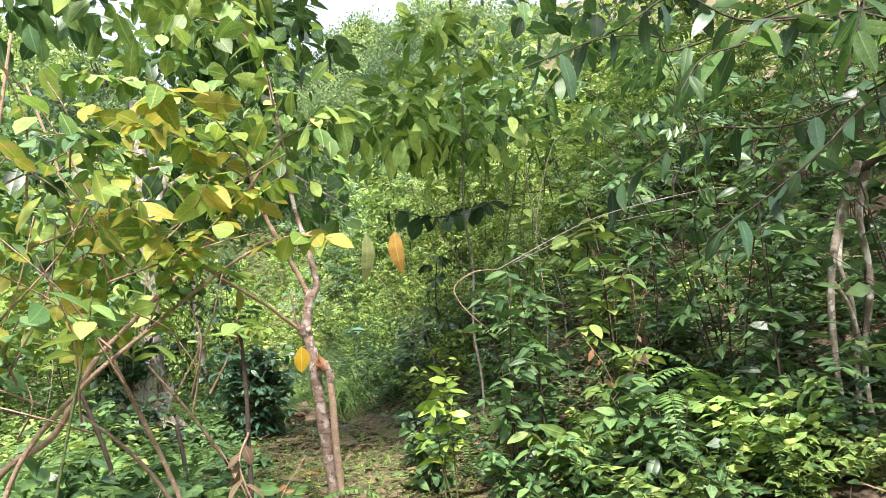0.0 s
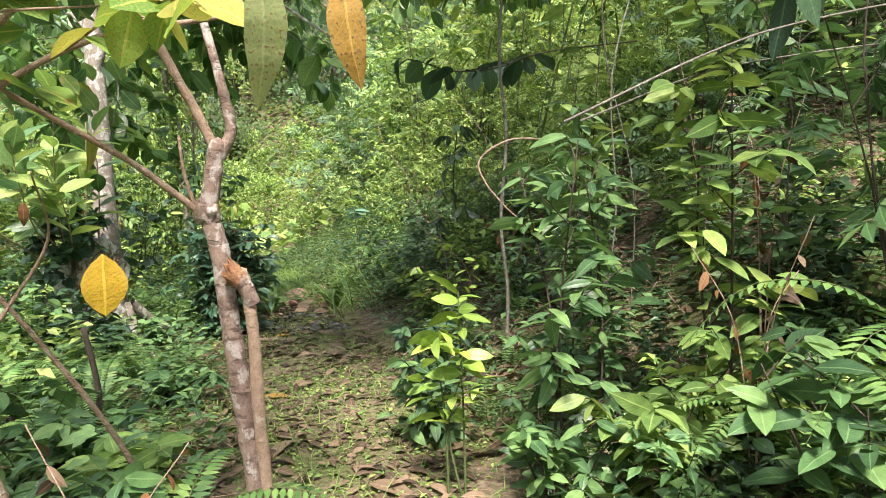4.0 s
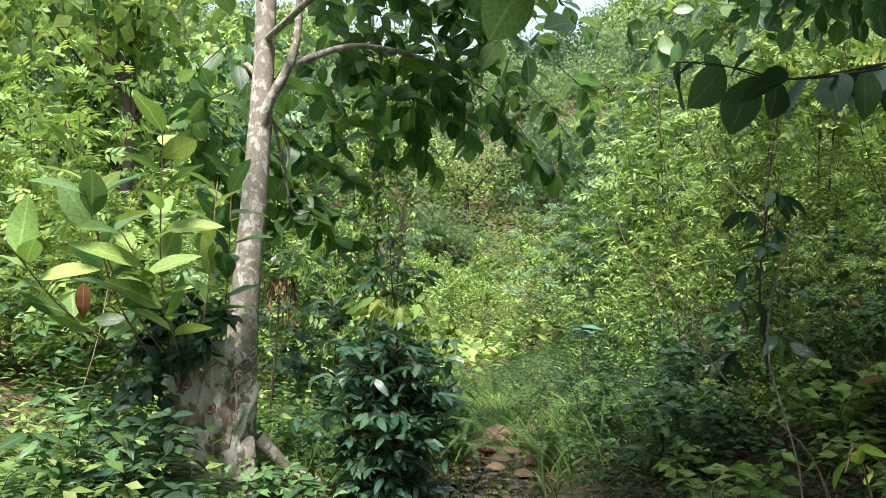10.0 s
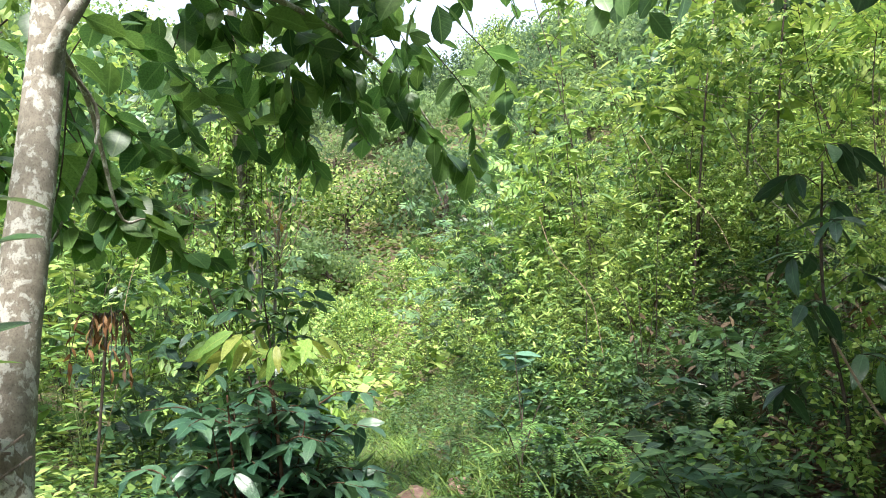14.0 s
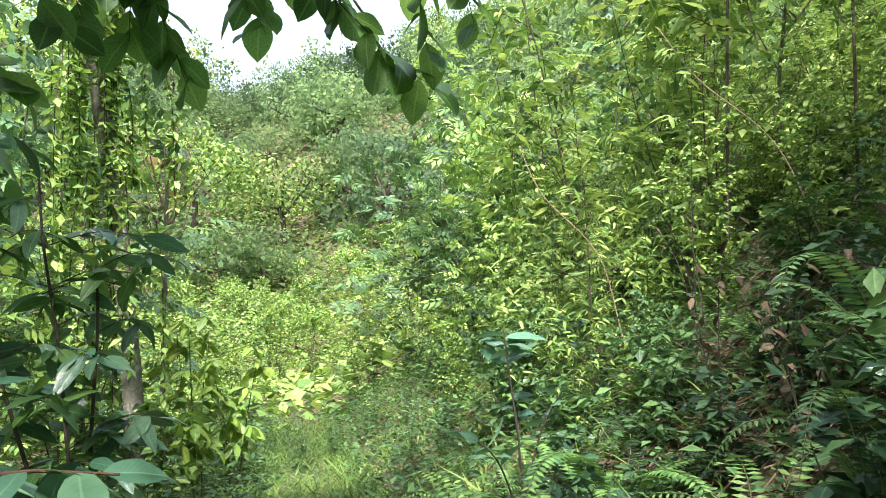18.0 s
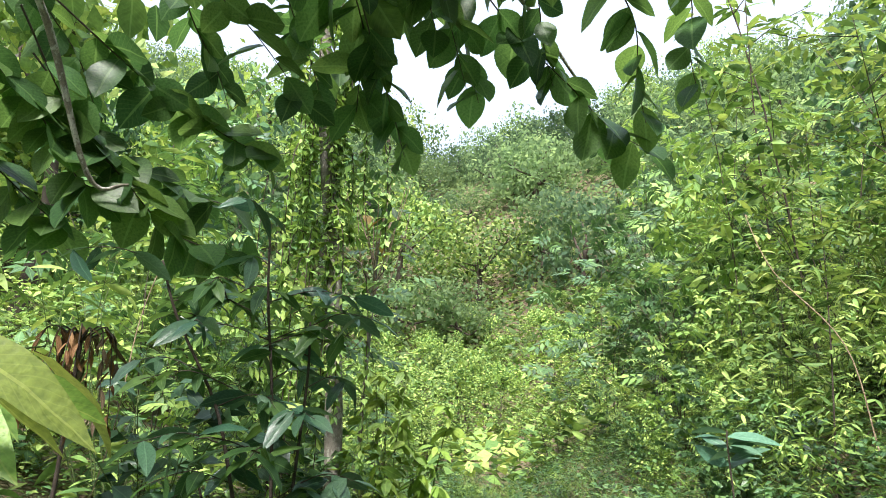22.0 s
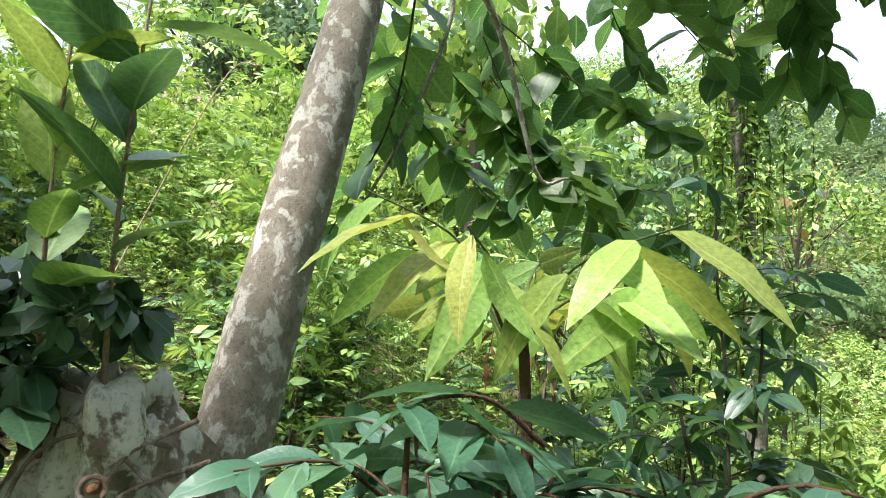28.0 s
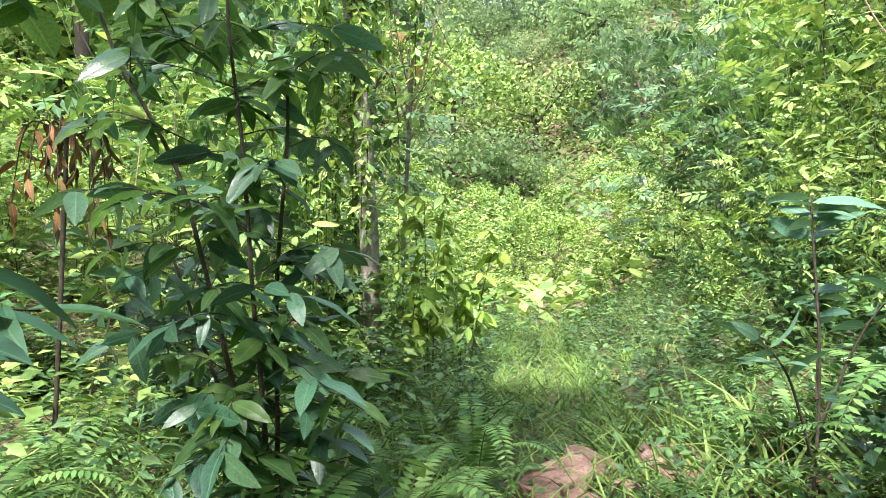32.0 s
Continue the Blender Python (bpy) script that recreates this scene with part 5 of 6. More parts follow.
whorl = thing("seedling", at_ground(0.4, 3.42), "tall seedling with a whorl of large light green leaves", "seedling")
twig_leaves(whorl, [(0, 0, 0), (0.05, 0.0, 0.7), (0.18, 0, 1.4), (0.21, 0.0, 1.58)], 12, 0.15, "bright", "near", 702, 0.55, wood="green", thick=0.008, lo=0.86)
rq = np.random.default_rng(18)
for k in range(34):
    x, z = -0.2 + 1.25 * rq.random(), 0.9 + 1.3 * rq.random()
    dx, dz = rq.normal() * 0.45, 0.15 + 0.6 * rq.random()
    limb("twig", tangle, rel([(x, 4.3, z), (x + 0.5 * dx + 0.05, 4.2 + 0.1 * rq.normal(), z + 0.55 * dz), (x + dx, 4.1 + 0.15 * rq.normal(), z + dz)], tb), 0.006, 0.003, "branch", 4)


def lone_leaf(name, where, along, up, size, material, label, shape="near", parent=None):
    a = unit(np.array(along, float))
    s = unit(np.cross(a, np.array(up, float)))
    n = np.cross(s, a)
    m = Matrix(((s[0], a[0], n[0], where[0]), (s[1], a[1], n[1], where[1]), (s[2], a[2], n[2], where[2]), (0, 0, 0, 1)))
    return tagged(part(name, leaf_mesh(shape, material), None, parent, at=m @ Matrix.Scale(size, 4)), label)


lone_leaf("leaf", rel([(1.62, 3.42, 1.72)], tb)[0], (0.12, 0.05, -1), (0.55, -1, 0.2), 0.21, "ragged", "large pale green hanging leaf", "ragged", tangle)
lone_leaf("leaf", rel([(1.76, 3.45, 1.73)], tb)[0], (-0.04, -0.1, -1), (-0.95, -1, 0.25), 0.18, "orange", "large ochre hanging leaf", "ragged", tangle)
lone_leaf("leaf", rel([(1.36, 3.6, 1.28)], tb)[0], (0.0, 0, -1), (0.2, -1, 0.2), 0.11, "yellow", "bright yellow hanging leaf", "round", tangle)

# ---- plants on the right of the path near the start ----
plant("shrub", at_ground(2.56, 4.95), "young shrub with a lime green leaf whorl at the top", "shrub", "lime", "green", seed=501, height=0.95, stems=2, spread=0.12, twigs=2, per_twig=7, size=0.15, shape=SHAPE["near"], bare=0.5, thick=0.007)
sprig = thing("seedling", at_ground(2.6, 4.95), "seedling with a whorl of lime green leaves", "seedling")
twig_leaves(sprig, [(0, 0, 0), (0.0, 0.0, 0.45), (-0.01, 0, 0.88), (-0.01, 0.0, 0.98)], 12, 0.15, "lime", "near", 700, 0.35, wood="green", thick=0.006, lo=0.8)
for k, (x, y, h) in enumerate(((1.15, 4.75, 0.5), (1.3, 5.05, 0.4), (0.9, 4.95, 0.55), (0.75, 6.0, 0.55), (0.35, 5.65, 0.6), (1.05, 5.85, 0.4), (0.2, 6.4, 0.6), (1.2, 5.45, 0.4), (0.7, 7.3, 0.35), (1.35, 7.0, 0.3), (0.2, 7.6, 0.5))):
    plant("shrub", at_ground(x, y), "low green plant beside the path", "shrub", "bright" if k % 3 == 1 else "mid", "green", "low path plants", seed=710 + k, height=h, stems=4, spread=0.24, twigs=3, per_twig=7, size=0.16, shape=SHAPE["near"], bare=0.2, thick=0.006)
for k, (x, y, z, x2, y2, z2) in enumerate(((3.0, 4.6, 1.75, 4.3, 4.2, 1.95), (2.6, 4.1, 1.68, 3.8, 3.65, 1.95), (3.4, 5.2, 0.3, 3.7, 5.0, 2.6), (4.0, 5.6, 0.4, 3.6, 5.2, 2.9), (4.4, 6.6, 0.8, 4.0, 6.2, 3.0), (3.2, 6.9, 0.1, 3.6, 7.4, 1.7), (5.2, 9.0, 0.9, 4.4, 9.3, 2.2), (5.6, 10.0, 1.2, 5.0, 10.3, 2.8), (6.2, 11.8, 1.8, 5.6, 12.4, 3.4), (5.0, 12.4, 1.2, 4.6, 12.9, 2.6), (-0.6, 9.8, 0.0, -0.2, 10.3, 2.4), (-1.4, 7.5, 0.0, -1.0, 8.2, 1.8), (0.2, 13.0, 0.0, 0.6, 13.4, 2.6), (3.9, 7.6, 0.4, 3.4, 7.9, 1.3))):
    li = thing("dry_vine", (x, y, z), "thin pale dry vine strung through the thicket", "vine", "dry vines")
    dx, dy, dz = x2 - x, y2 - y, z2 - z
    limb("vine", li, [(0, 0, -0.1), (dx * 0.3 + 0.08, dy * 0.3, dz * 0.38), (dx * 0.65 - 0.05, dy * 0.65 + 0.05, dz * 0.72), (dx, dy, dz), (dx * 1.15 + 0.1, dy * 1.1, dz * 1.02)], 0.0045, 0.003, "grey" if k < 8 else "branch", 5)
for k, (x, y, h, mat, sz) in enumerate(((2.75, 4.45, 0.6, "mid", 0.14), (2.95, 4.7, 2.0, "mid", 0.17), (3.1, 4.25, 0.65, "bright", 0.16), (3.3, 4.9, 1.7, "mid", 0.17), (3.15, 3.6, 1.0, "mid", 0.16), (3.6, 4.4, 1.9, "bright", 0.17), (3.5, 5.5, 1.8, "mid", 0.16), (2.7, 5.6, 0.6, "mid", 0.14), (3.9, 3.4, 2.0, "mid", 0.16), (3.0, 6.3, 0.7, "dark", 0.13), (3.9, 5.9, 2.2, "bright", 0.15), (4.3, 4.8, 2.4, "mid", 0.16))):
    plant("shrub", at_ground(x, y), "green leafy shrub crowding the path", "shrub", mat, "dark", "path shrubs", seed=510 + k, height=h, stems=2 if h > 1.4 else 4, spread=0.25, twigs=11 if h > 1.4 else 5, per_twig=7, size=sz * 0.95, shape=SHAPE["lance" if k in (1, 3, 6, 8) else "near"], bare=0.15, thick=0.008, twig_len=0.25 if h > 1.4 else 0.4)
slim = thing("slim_tree", at_ground(3.5, 6.3), "slim grey tree with a looping dry vine", "tree")
limb("trunk", slim, [(0, 0, -0.1), (0.05, 0.02, 0.5), (0.0, 0, 1.0), (0.08, 0.05, 1.6), (0.04, 0.05, 2.2), (0.16, 0.1, 3.2), (0.12, 0.1, 4.5)], 0.014, 0.009, "grey")
limb("vine", slim, rel([(3.6, 5.85, 1.7), (3.27, 5.73, 1.68), (3.1, 5.77, 1.57), (3.12, 5.75, 1.44), (3.22, 5.71, 1.3), (3.4, 5.8, 1.15), (3.5, 6.1, 0.9)], at_ground(3.5, 6.3)), 0.007, 0.005, "branch")
sg, _ = crown_geo(992, 1.1, 1.2, 12, 700, 0.2, "mid")
for v in sg.v:
    v += (0.1, 0.1, 3.2)
part("crown", sg, LEAF["bright"], slim, kind="stuff")
mango = thing("overhanging_tree", at_ground(5.0, 2.2), "tree with long drooping dark leaves and hanging roots", "tree")
mb = at_ground(5.0, 2.2)
limb("trunk", mango, [(0, 0, -0.1), (0.05, 0, 1.0), (0.0, 0.1, 2.0), (-0.1, 0.1, 3.2)], 0.07, 0.045, "small")
for k, pts in enumerate(([(4.45, 3.15, 2.0), (4.32, 3.2, 1.74), (4.14, 3.2, 1.34), (4.09, 3.2, 0.92), (4.12, 3.22, 0.4)], [(4.5, 3.15, 1.95), (4.46, 3.2, 1.7), (4.47, 3.2, 1.32), (4.32, 3.2, 0.9), (4.35, 3.22, 0.4)], [(4.35, 3.2, 1.76), (4.26, 3.22, 1.45), (4.33, 3.23, 1.15), (4.25, 3.25, 0.4)], [(4.14, 3.2, 1.36), (4.26, 3.2, 1.2), (4.34, 3.22, 0.95)])):
    limb("root", mango, rel(pts, mb), 0.026 - 0.004 * k, 0.013, "pale")
limb("branch", mango, rel([(4.97, 2.3, 2.3), (4.75, 2.8, 2.2), (4.45, 3.15, 1.96)], mb), 0.035, 0.026, "dark")
for k, pts in enumerate(([(5.0, 2.25, 2.3), (3.65, 2.85, 1.93), (3.33, 3.23, 1.74)], [(5.0, 2.25, 2.8), (3.4, 2.9, 2.5), (2.82, 2.8, 2.3)], [(5.0, 2.25, 3.0), (3.2, 3.1, 2.8), (2.41, 3.33, 2.58)],
                         [(5.0, 2.25, 2.6), (3.5, 2.5, 2.4), (3.1, 2.3, 2.2)], [(5.0, 2.25, 2.5), (3.8, 3.6, 2.3), (3.3, 4.0, 2.1)], [(5.0, 2.25, 3.1), (3.6, 3.7, 2.9), (3.0, 4.1, 2.7)], [(5.0, 2.25, 2.9), (3.9, 2.4, 2.5), (3.5, 2.0, 2.1)])):
    bend = np.random.default_rng(130 + k).normal(0, 0.13, (3, 3))
    p0, p1, p2 = (np.array(p) for p in pts)
    pts = [p0, p0 * 0.6 + p1 * 0.4 + bend[0], p0 * 0.25 + p1 * 0.75 + bend[1], p1, p1 * 0.5 + p2 * 0.5 + 0.5 * bend[2], p2 - (0, 0, 0.12)]
    twig_leaves(mango, rel(pts, mb), 22, 0.22, "canopy" if k % 2 else "dark", "lance", 120 + k, 1.1, wood="dark", thick=0.008)

lime_sprig = thing("seedling", at_ground(3.25, 6.4), "arching sprig with small lime green leaves", "seedling")
for k, (dx, h) in enumerate(((-0.14, 0.98), (-0.3, 0.85), (0.08, 0.9), (-0.22, 0.7))):
    twig_leaves(lime_sprig, [(0, 0, 0), (0.2 * dx, 0, 0.6 * h), (dx, -0.05, h), (1.5 * dx, -0.1, h - 0.03)], 12, 0.085, "lime", "near", 740 + k, 0.3, wood="red", thick=0.004, lo=0.45)
lone_leaf("leaf", rel([(0.32, 8.3, 1.42)], (0.44, 9.5, 0.85))[0], (0.02, -0.05, -1), (0.3, -1, 0.2), 0.19, "rust", "curled brown dead leaf", "ragged", shoots)
tagged(lone_leaf("fallen_leaf", (0.9, 6.56, float(ground_z(0.9, 6.56)) + 0.06), (0.9, -0.3, 0.1), (0.1, -0.4, 1), 0.22, "yellow", "bright orange-yellow fallen leaf on the ground"), category="leaf", group="fallen leaves")

# ---- dark glossy bush in the middle ----
coffee = thing("glossy_bush", (1.88, 9.55, -0.05), "dark glossy-leaved bush with pale young top leaves", "bush")
rc = np.random.default_rng(8)
inner_wood, inner_leaves = Geo(), Geo()
for k in range(46):
    a = k * 2.4
    h = 0.5 + 0.68 * rc.random()
    o = (0.08 + 0.46 * rc.random() ** 0.8) * (1.45 - 0.75 * h)
    pts = [(0.08 * math.cos(a), 0.08 * math.sin(a), 0), (0.6 * o * math.cos(a), 0.6 * o * math.sin(a), h * 0.55), (o * math.cos(a), o * math.sin(a), h)]
    if k < 22:
        limb("stem", coffee, pts, 0.005, 0.002, "red", 5)
        twig_leaves(coffee, [pts[1], tuple(0.5 * (np.array(pts[1]) + pts[2])), tuple(np.array(pts[2]) + (0, 0, 0.01))], 14, 0.14, "coffee", "coffee", 500 + k, 0.25, wood="red", thick=0.0026, lo=0.25)
    else:
        tube(inner_wood, smooth_line(pts, 5), 0.006, 0.003, 5)
        twig_mass(inner_wood, inner_leaves, pts[1:] + [tuple(np.array(pts[2]) + (0, 0, 0.02))], 16, 0.135, "coffee", 500 + k, 0.3)
    for j in range(4):
        s = (0.15, 0.55, 0.25, 0.8)[j] + 0.2 * rc.random()
        b = a + rc.normal() * 0.9
        lower, upper = (0, 1) if j < 2 else (1, 2)
        p0 = np.array(pts[lower]) * (1 - s) + np.array(pts[upper]) * s
        twig_mass(inner_wood, inner_leaves, [tuple(p0), tuple(p0 + (0.1 * math.cos(b), 0.1 * math.sin(b), 0.05)), tuple(p0 + (0.24 * math.cos(b), 0.24 * math.sin(b), 0.04))], 9, 0.13, "coffee", 200 + 5 * k + j)
part("branchwork", inner_wood, BARK["red"], coffee, kind="stuff")
part("foliage", inner_leaves, LEAF["coffee"], coffee, kind="stuff")
limb("stem", coffee, [(0.1, -0.2, 0), (0.11, -0.25, 0.6), (0.09, -0.26, 0.95), (0.04, -0.25, 1.29), (0.02, -0.25, 1.34)], 0.011, 0.006, "red", 7)
limb("stem", coffee, [(0.04, -0.2, 0), (-0.06, -0.24, 0.6), (-0.1, -0.26, 1.0), (-0.12, -0.26, 1.2)], 0.007, 0.004, "red", 6)
for k in range(6):
    a, z = k * 2.4, 0.7 + 0.09 * k
    twig_leaves(coffee, [(-0.09, -0.25, z), (-0.09 + 0.1 * math.cos(a), -0.25 + 0.1 * math.sin(a), z + 0.05), (-0.09 + 0.2 * math.cos(a), -0.25 + 0.2 * math.sin(a), z + 0.04)], 6, 0.13, "coffee", "coffee", 480 + k, 0.4, wood="red", thick=0.003, lo=0.3)
for k in range(8):
    a, z = k * 2.4, 0.45 + 0.105 * k
    twig_leaves(coffee, [(0.08, -0.25, z), (0.08 + 0.1 * math.cos(a), -0.25 + 0.1 * math.sin(a), z + 0.05), (0.08 + 0.22 * math.cos(a), -0.25 + 0.22 * math.sin(a), z + 0.03)], 6, 0.14, "coffee", "coffee", 460 + k, 0.4, wood="red", thick=0.004, lo=0.3)
for k in range(8):
    a = k * 0.785 + 0.25
    o, rise = 0.2 + 0.03 * (k % 4), 0.1 + 0.03 * (k % 3)
    twig_leaves(coffee, [(0.02, -0.25, 1.3), (0.02 + 0.4 * o * math.cos(a), -0.25 + 0.4 * o * math.sin(a), 1.3 + 0.75 * rise), (0.02 + o * math.cos(a), -0.25 + o * math.sin(a), 1.3 + rise)], 5 + k % 3, 0.165, "pale", "slim", 400 + k, 1.0 + 0.15 * (k % 3), wood="green", thick=0.0028, lo=0.3)

# ---- dark sapling, vine-hung trunk, dead tree, dry palm ----
tall = thing("dark_bush", (1.95, 11.34, -0.12), "tall dark green bush with thin upright stems and glossy leaves", "bush")
rk = np.random.default_rng(61)
for k, pts in enumerate(([(1.97, 0.0), (1.96, 0.26), (1.84, 0.72), (1.75, 1.09), (1.66, 1.4), (1.48, 1.73), (1.4, 1.95)], [(1.95, 0.0), (1.95, 0.35), (1.92, 0.72), (1.89, 0.99), (1.85, 1.46), (1.8, 1.83), (1.78, 2.15)], [(1.98, 0.0), (1.97, 0.5), (1.95, 1.0), (1.97, 1.5), (1.96, 1.75)], [(1.93, 0.0), (1.86, 0.4), (1.68, 0.8), (1.55, 1.1)])):
    line = smooth_line([(x - 1.95, 0.06 * (k - 1) * z, z) for x, z in pts], 6)
    part("stem", tube(Geo(), line, 0.011, 0.005, 6), BARK["dark"], tall)
    for j, f in enumerate(np.linspace(0.12, 0.99, 13)):
        p = sample(line, np.array([f]))[0][0]
        a, ln = j * 2.4 + k, 0.22 + 0.24 * rk.random()
        o = np.array([math.cos(a), 0.8 * math.sin(a), 0])
        twig_leaves(tall, [p, p + o * ln * 0.5 + (0, 0, 0.05), p + o * ln + (0, 0, 0.02)], 6, 0.165, "coffee", "coffee", 900 + 20 * k + j, 0.35, wood="dark", thick=0.003, lo=0.3)
inner_wood, inner_leaves = Geo(), Geo()
for k in range(44):
    a, z = k * 2.4, 0.15 + 1.75 * rk.random()
    c = np.array([-0.16 * max(0.0, z - 0.3) + 0.1 * rk.normal(), 0.1 * rk.normal(), z])
    ln = 0.2 + 0.25 * rk.random()
    o = np.array([math.cos(a), 0.8 * math.sin(a), 0])
    twig_mass(inner_wood, inner_leaves, [c, c + o * ln * 0.5 + (0, 0, 0.06), c + o * ln + (0, 0, 0.02)], 7, 0.15, "coffee", 930 + k, 0.5, 0.003)
part("branchwork", inner_wood, BARK["dark"], tall, kind="stuff")
part("foliage", inner_leaves, LEAF["canopy"], tall, kind="stuff")
vine = thing("vine_hung_tree", at_ground(1.45, 15.0), "tall bare trunk wrapped in hanging vines", "tree")
limb("trunk", vine, [(0.2, 0, -0.2), (0.12, 0, 1.5), (0.0, 0, 3.0), (-0.2, 0, 4.6), (-0.3, 0, 6.5)], 0.095, 0.06, "grey", 9)
rv = np.random.default_rng(9)
vg, vl = Geo(), Geo()
P, D = [], []
for k in range(48):
    a, z0 = rv.random() * 6.28, 2.0 + 4.5 * rv.random()
    ln, ro = 0.8 + 1.8 * rv.random(), 0.12 + 0.5 * rv.random() ** 2
    line = smooth_line([(-0.15 + 0.1 * math.cos(a), 0.1 * math.sin(a), z0), (-0.15 + ro * math.cos(a), ro * math.sin(a), z0 - 0.1 * ln), (-0.15 + ro * 1.1 * math.cos(a), ro * 1.1 * math.sin(a), z0 - ln)], 5)
    tube(vg, line, 0.008, 0.004, 4)
    p, t = sample(line, rv.random(95))
    P.append(p), D.append(rv.normal(0, 1, p.shape) - (0, 0, 0.6))
P, D = np.concatenate(P), np.concatenate(D)
leaves(vl, SHAPE["low"], P, D, np.array([0, 0, 1.0]) + rv.normal(0, 0.3, P.shape), 0.07 + 0.07 * rv.random(len(P)))
vc, _ = crown_geo(995, 2.1, 1.0, 16, 900, 0.26, "three")
for v in vc.v:
    v += (0.7, 0.0, 7.7)
part("crown", vc, LEAF["mid"], vine, kind="stuff")
part("vine", vg, BARK["dark"], vine)
part("vine_leaves", vl, LEAF["bright"], vine, kind="stuff")
for k, (x, y, h) in enumerate(((2.1, 15.4, 2.0), (2.4, 15.9, 1.7), (1.9, 14.9, 1.4))):
    plant("sapling", at_ground(x, y), "young tree with drooping bright yellow-green leaves", "sapling", "lime", "green", "bright saplings", seed=640 + k, height=h, stems=3, spread=0.35, twigs=6, per_twig=6, size=0.21, shape=SHAPE["mid"], bare=0.3, thick=0.01, twig_len=0.2, droop=0.9)
dead = thing("dead_tree", at_ground(1.75, 16.4), "thin dead tree with bare pale twigs", "tree")
limb("trunk", dead, [(-0.1, 0, -0.2), (-0.05, 0, 1.6), (0, 0, 3.0), (0.02, 0, 3.5)], 0.03, 0.02, "grey", 7)
for k in range(12):
    a = k * 2.4
    limb("twig", dead, [(0, 0, 2.6 + 0.07 * k), (0.25 * math.cos(a), 0.25 * math.sin(a), 3.2 + 0.07 * k), (0.4 * math.cos(a), 0.4 * math.sin(a), 3.9 + 0.05 * k)], 0.012, 0.004, "branch", 5)
for k in range(7):
    lone_leaf("dry_leaf", (0.3 * math.cos(k * 1.7), 0.3 * math.sin(k * 1.7), 3.5 + 0.08 * k), (math.cos(k), math.sin(k), -0.5), (0, -0.3, 1), 0.28, "orange" if k % 2 else "dead", "curled dry leaf", "near", dead)
dry = thing("dry_frond_stump", at_ground(0.42, 12.45), "withered brown palm fronds hanging from a stub", "palm")
limb("stub", dry, [(0, 0, -0.1), (0.03, 0, 0.9), (0.05, 0, 1.8)], 0.014, 0.012, "dark", 7)
rd = np.random.default_rng(12)
for k in range(11):
    a, o, dn = k * 2.4, 0.12 + 0.18 * rd.random(), 0.12 + 0.42 * rd.random()
    twig_leaves(dry, [(0.05, 0, 1.8), (0.05 + 0.7 * o * math.cos(a), 0.7 * o * math.sin(a), 1.86), (0.05 + o * math.cos(a), o * math.sin(a), 1.8 - dn)], 9, 0.12, "dead" if k % 3 == 0 else "rust", "long", 300 + k, 1.3, wood="dark")

# ---- right bank ----
bank_sap = thing("sapling", at_ground(4.2, 8.75), "dark-leaved sapling with long drooping leaves on the bank", "sapling")
limb("stem", bank_sap, [(0, 0, 0), (0.03, 0, 0.5), (0.0, 0.02, 1.0), (0.05, 0, 1.55)], 0.011, 0.005, "dark", 6)
for k in range(11):
    a, z, ln = k * 2.4, 0.45 + 0.11 * k, 0.26 - 0.012 * k
    twig_leaves(bank_sap, [(0.02, 0, z), (0.02 + 0.5 * ln * math.cos(a), 0.5 * ln * math.sin(a), z + 0.06), (0.02 + ln * math.cos(a), ln * math.sin(a), z + 0.02)], 6, 0.19, "dark", "lance", 611 + k, 0.55, wood="dark", thick=0.003, lo=0.35)
low_blue = thing("shrub", at_ground(3.75, 8.95), "low shrub with a whorl of glossy leaves, sky sheen in their blue-green", "shrub")
twig_leaves(low_blue, [(0, 0, 0), (0.03, 0, 0.25), (0, 0.02, 0.48), (0, 0.02, 0.54)], 9, 0.17, "blue", "near", 612, 0.3, wood="dark", thick=0.007, lo=0.75)
twig_leaves(low_blue, [(0, 0, 0), (0.1, -0.03, 0.2), (0.2, -0.06, 0.36)], 6, 0.15, "blue", "near", 614, 0.3, wood="dark", thick=0.005, lo=0.7)
blue = thing("sapling", at_ground(3.86, 11.77), "sapling with a broad whorl of glossy leaves, sky sheen in their blue-green", "sapling")
for k, pts in enumerate(([(0, 0, 0), (0.03, 0, 0.6), (0, 0, 1.16), (0, 0, 1.26)], [(0.03, 0, 0.4), (0.15, -0.05, 0.75), (0.27, -0.1, 0.95)], [(0, 0, 0.3), (-0.12, -0.08, 0.6), (-0.25, -0.12, 0.75)], [(0.02, 0, 0.5), (0.1, 0.15, 0.8), (0.12, 0.25, 0.9)])):
    twig_leaves(blue, pts, 12 if k == 0 else 8, 0.21 if k == 0 else 0.17, "blue", "lance", 613 + 7 * k, 0.2, wood="dark", thick=0.007, lo=0.86 if k == 0 else 0.6)
bam = thing("arching_sapling", at_ground(5.77, 9.1), "thin arching stems with sparse leaves", "sapling")
for k, off in enumerate((0.0, 0.35, -0.3, 0.7, 0.5)):
    pts = [(off, 0.1 * k, -0.1), (off, 0, 0.7), (off + 0.1, -0.1, 1.5), (off + 0.3 - 0.15 * k, -0.3, 2.4), (off + 0.6 - 0.3 * k, -0.5, 3.2)]
    limb("stem", bam, pts, 0.016 - 0.002 * k, 0.007, "green", 6)
    twig_leaves(bam, [pts[2], pts[3], pts[4]], 14, 0.17, "mid", "near", 340 + k, 0.6, wood="dark", thick=0.004)
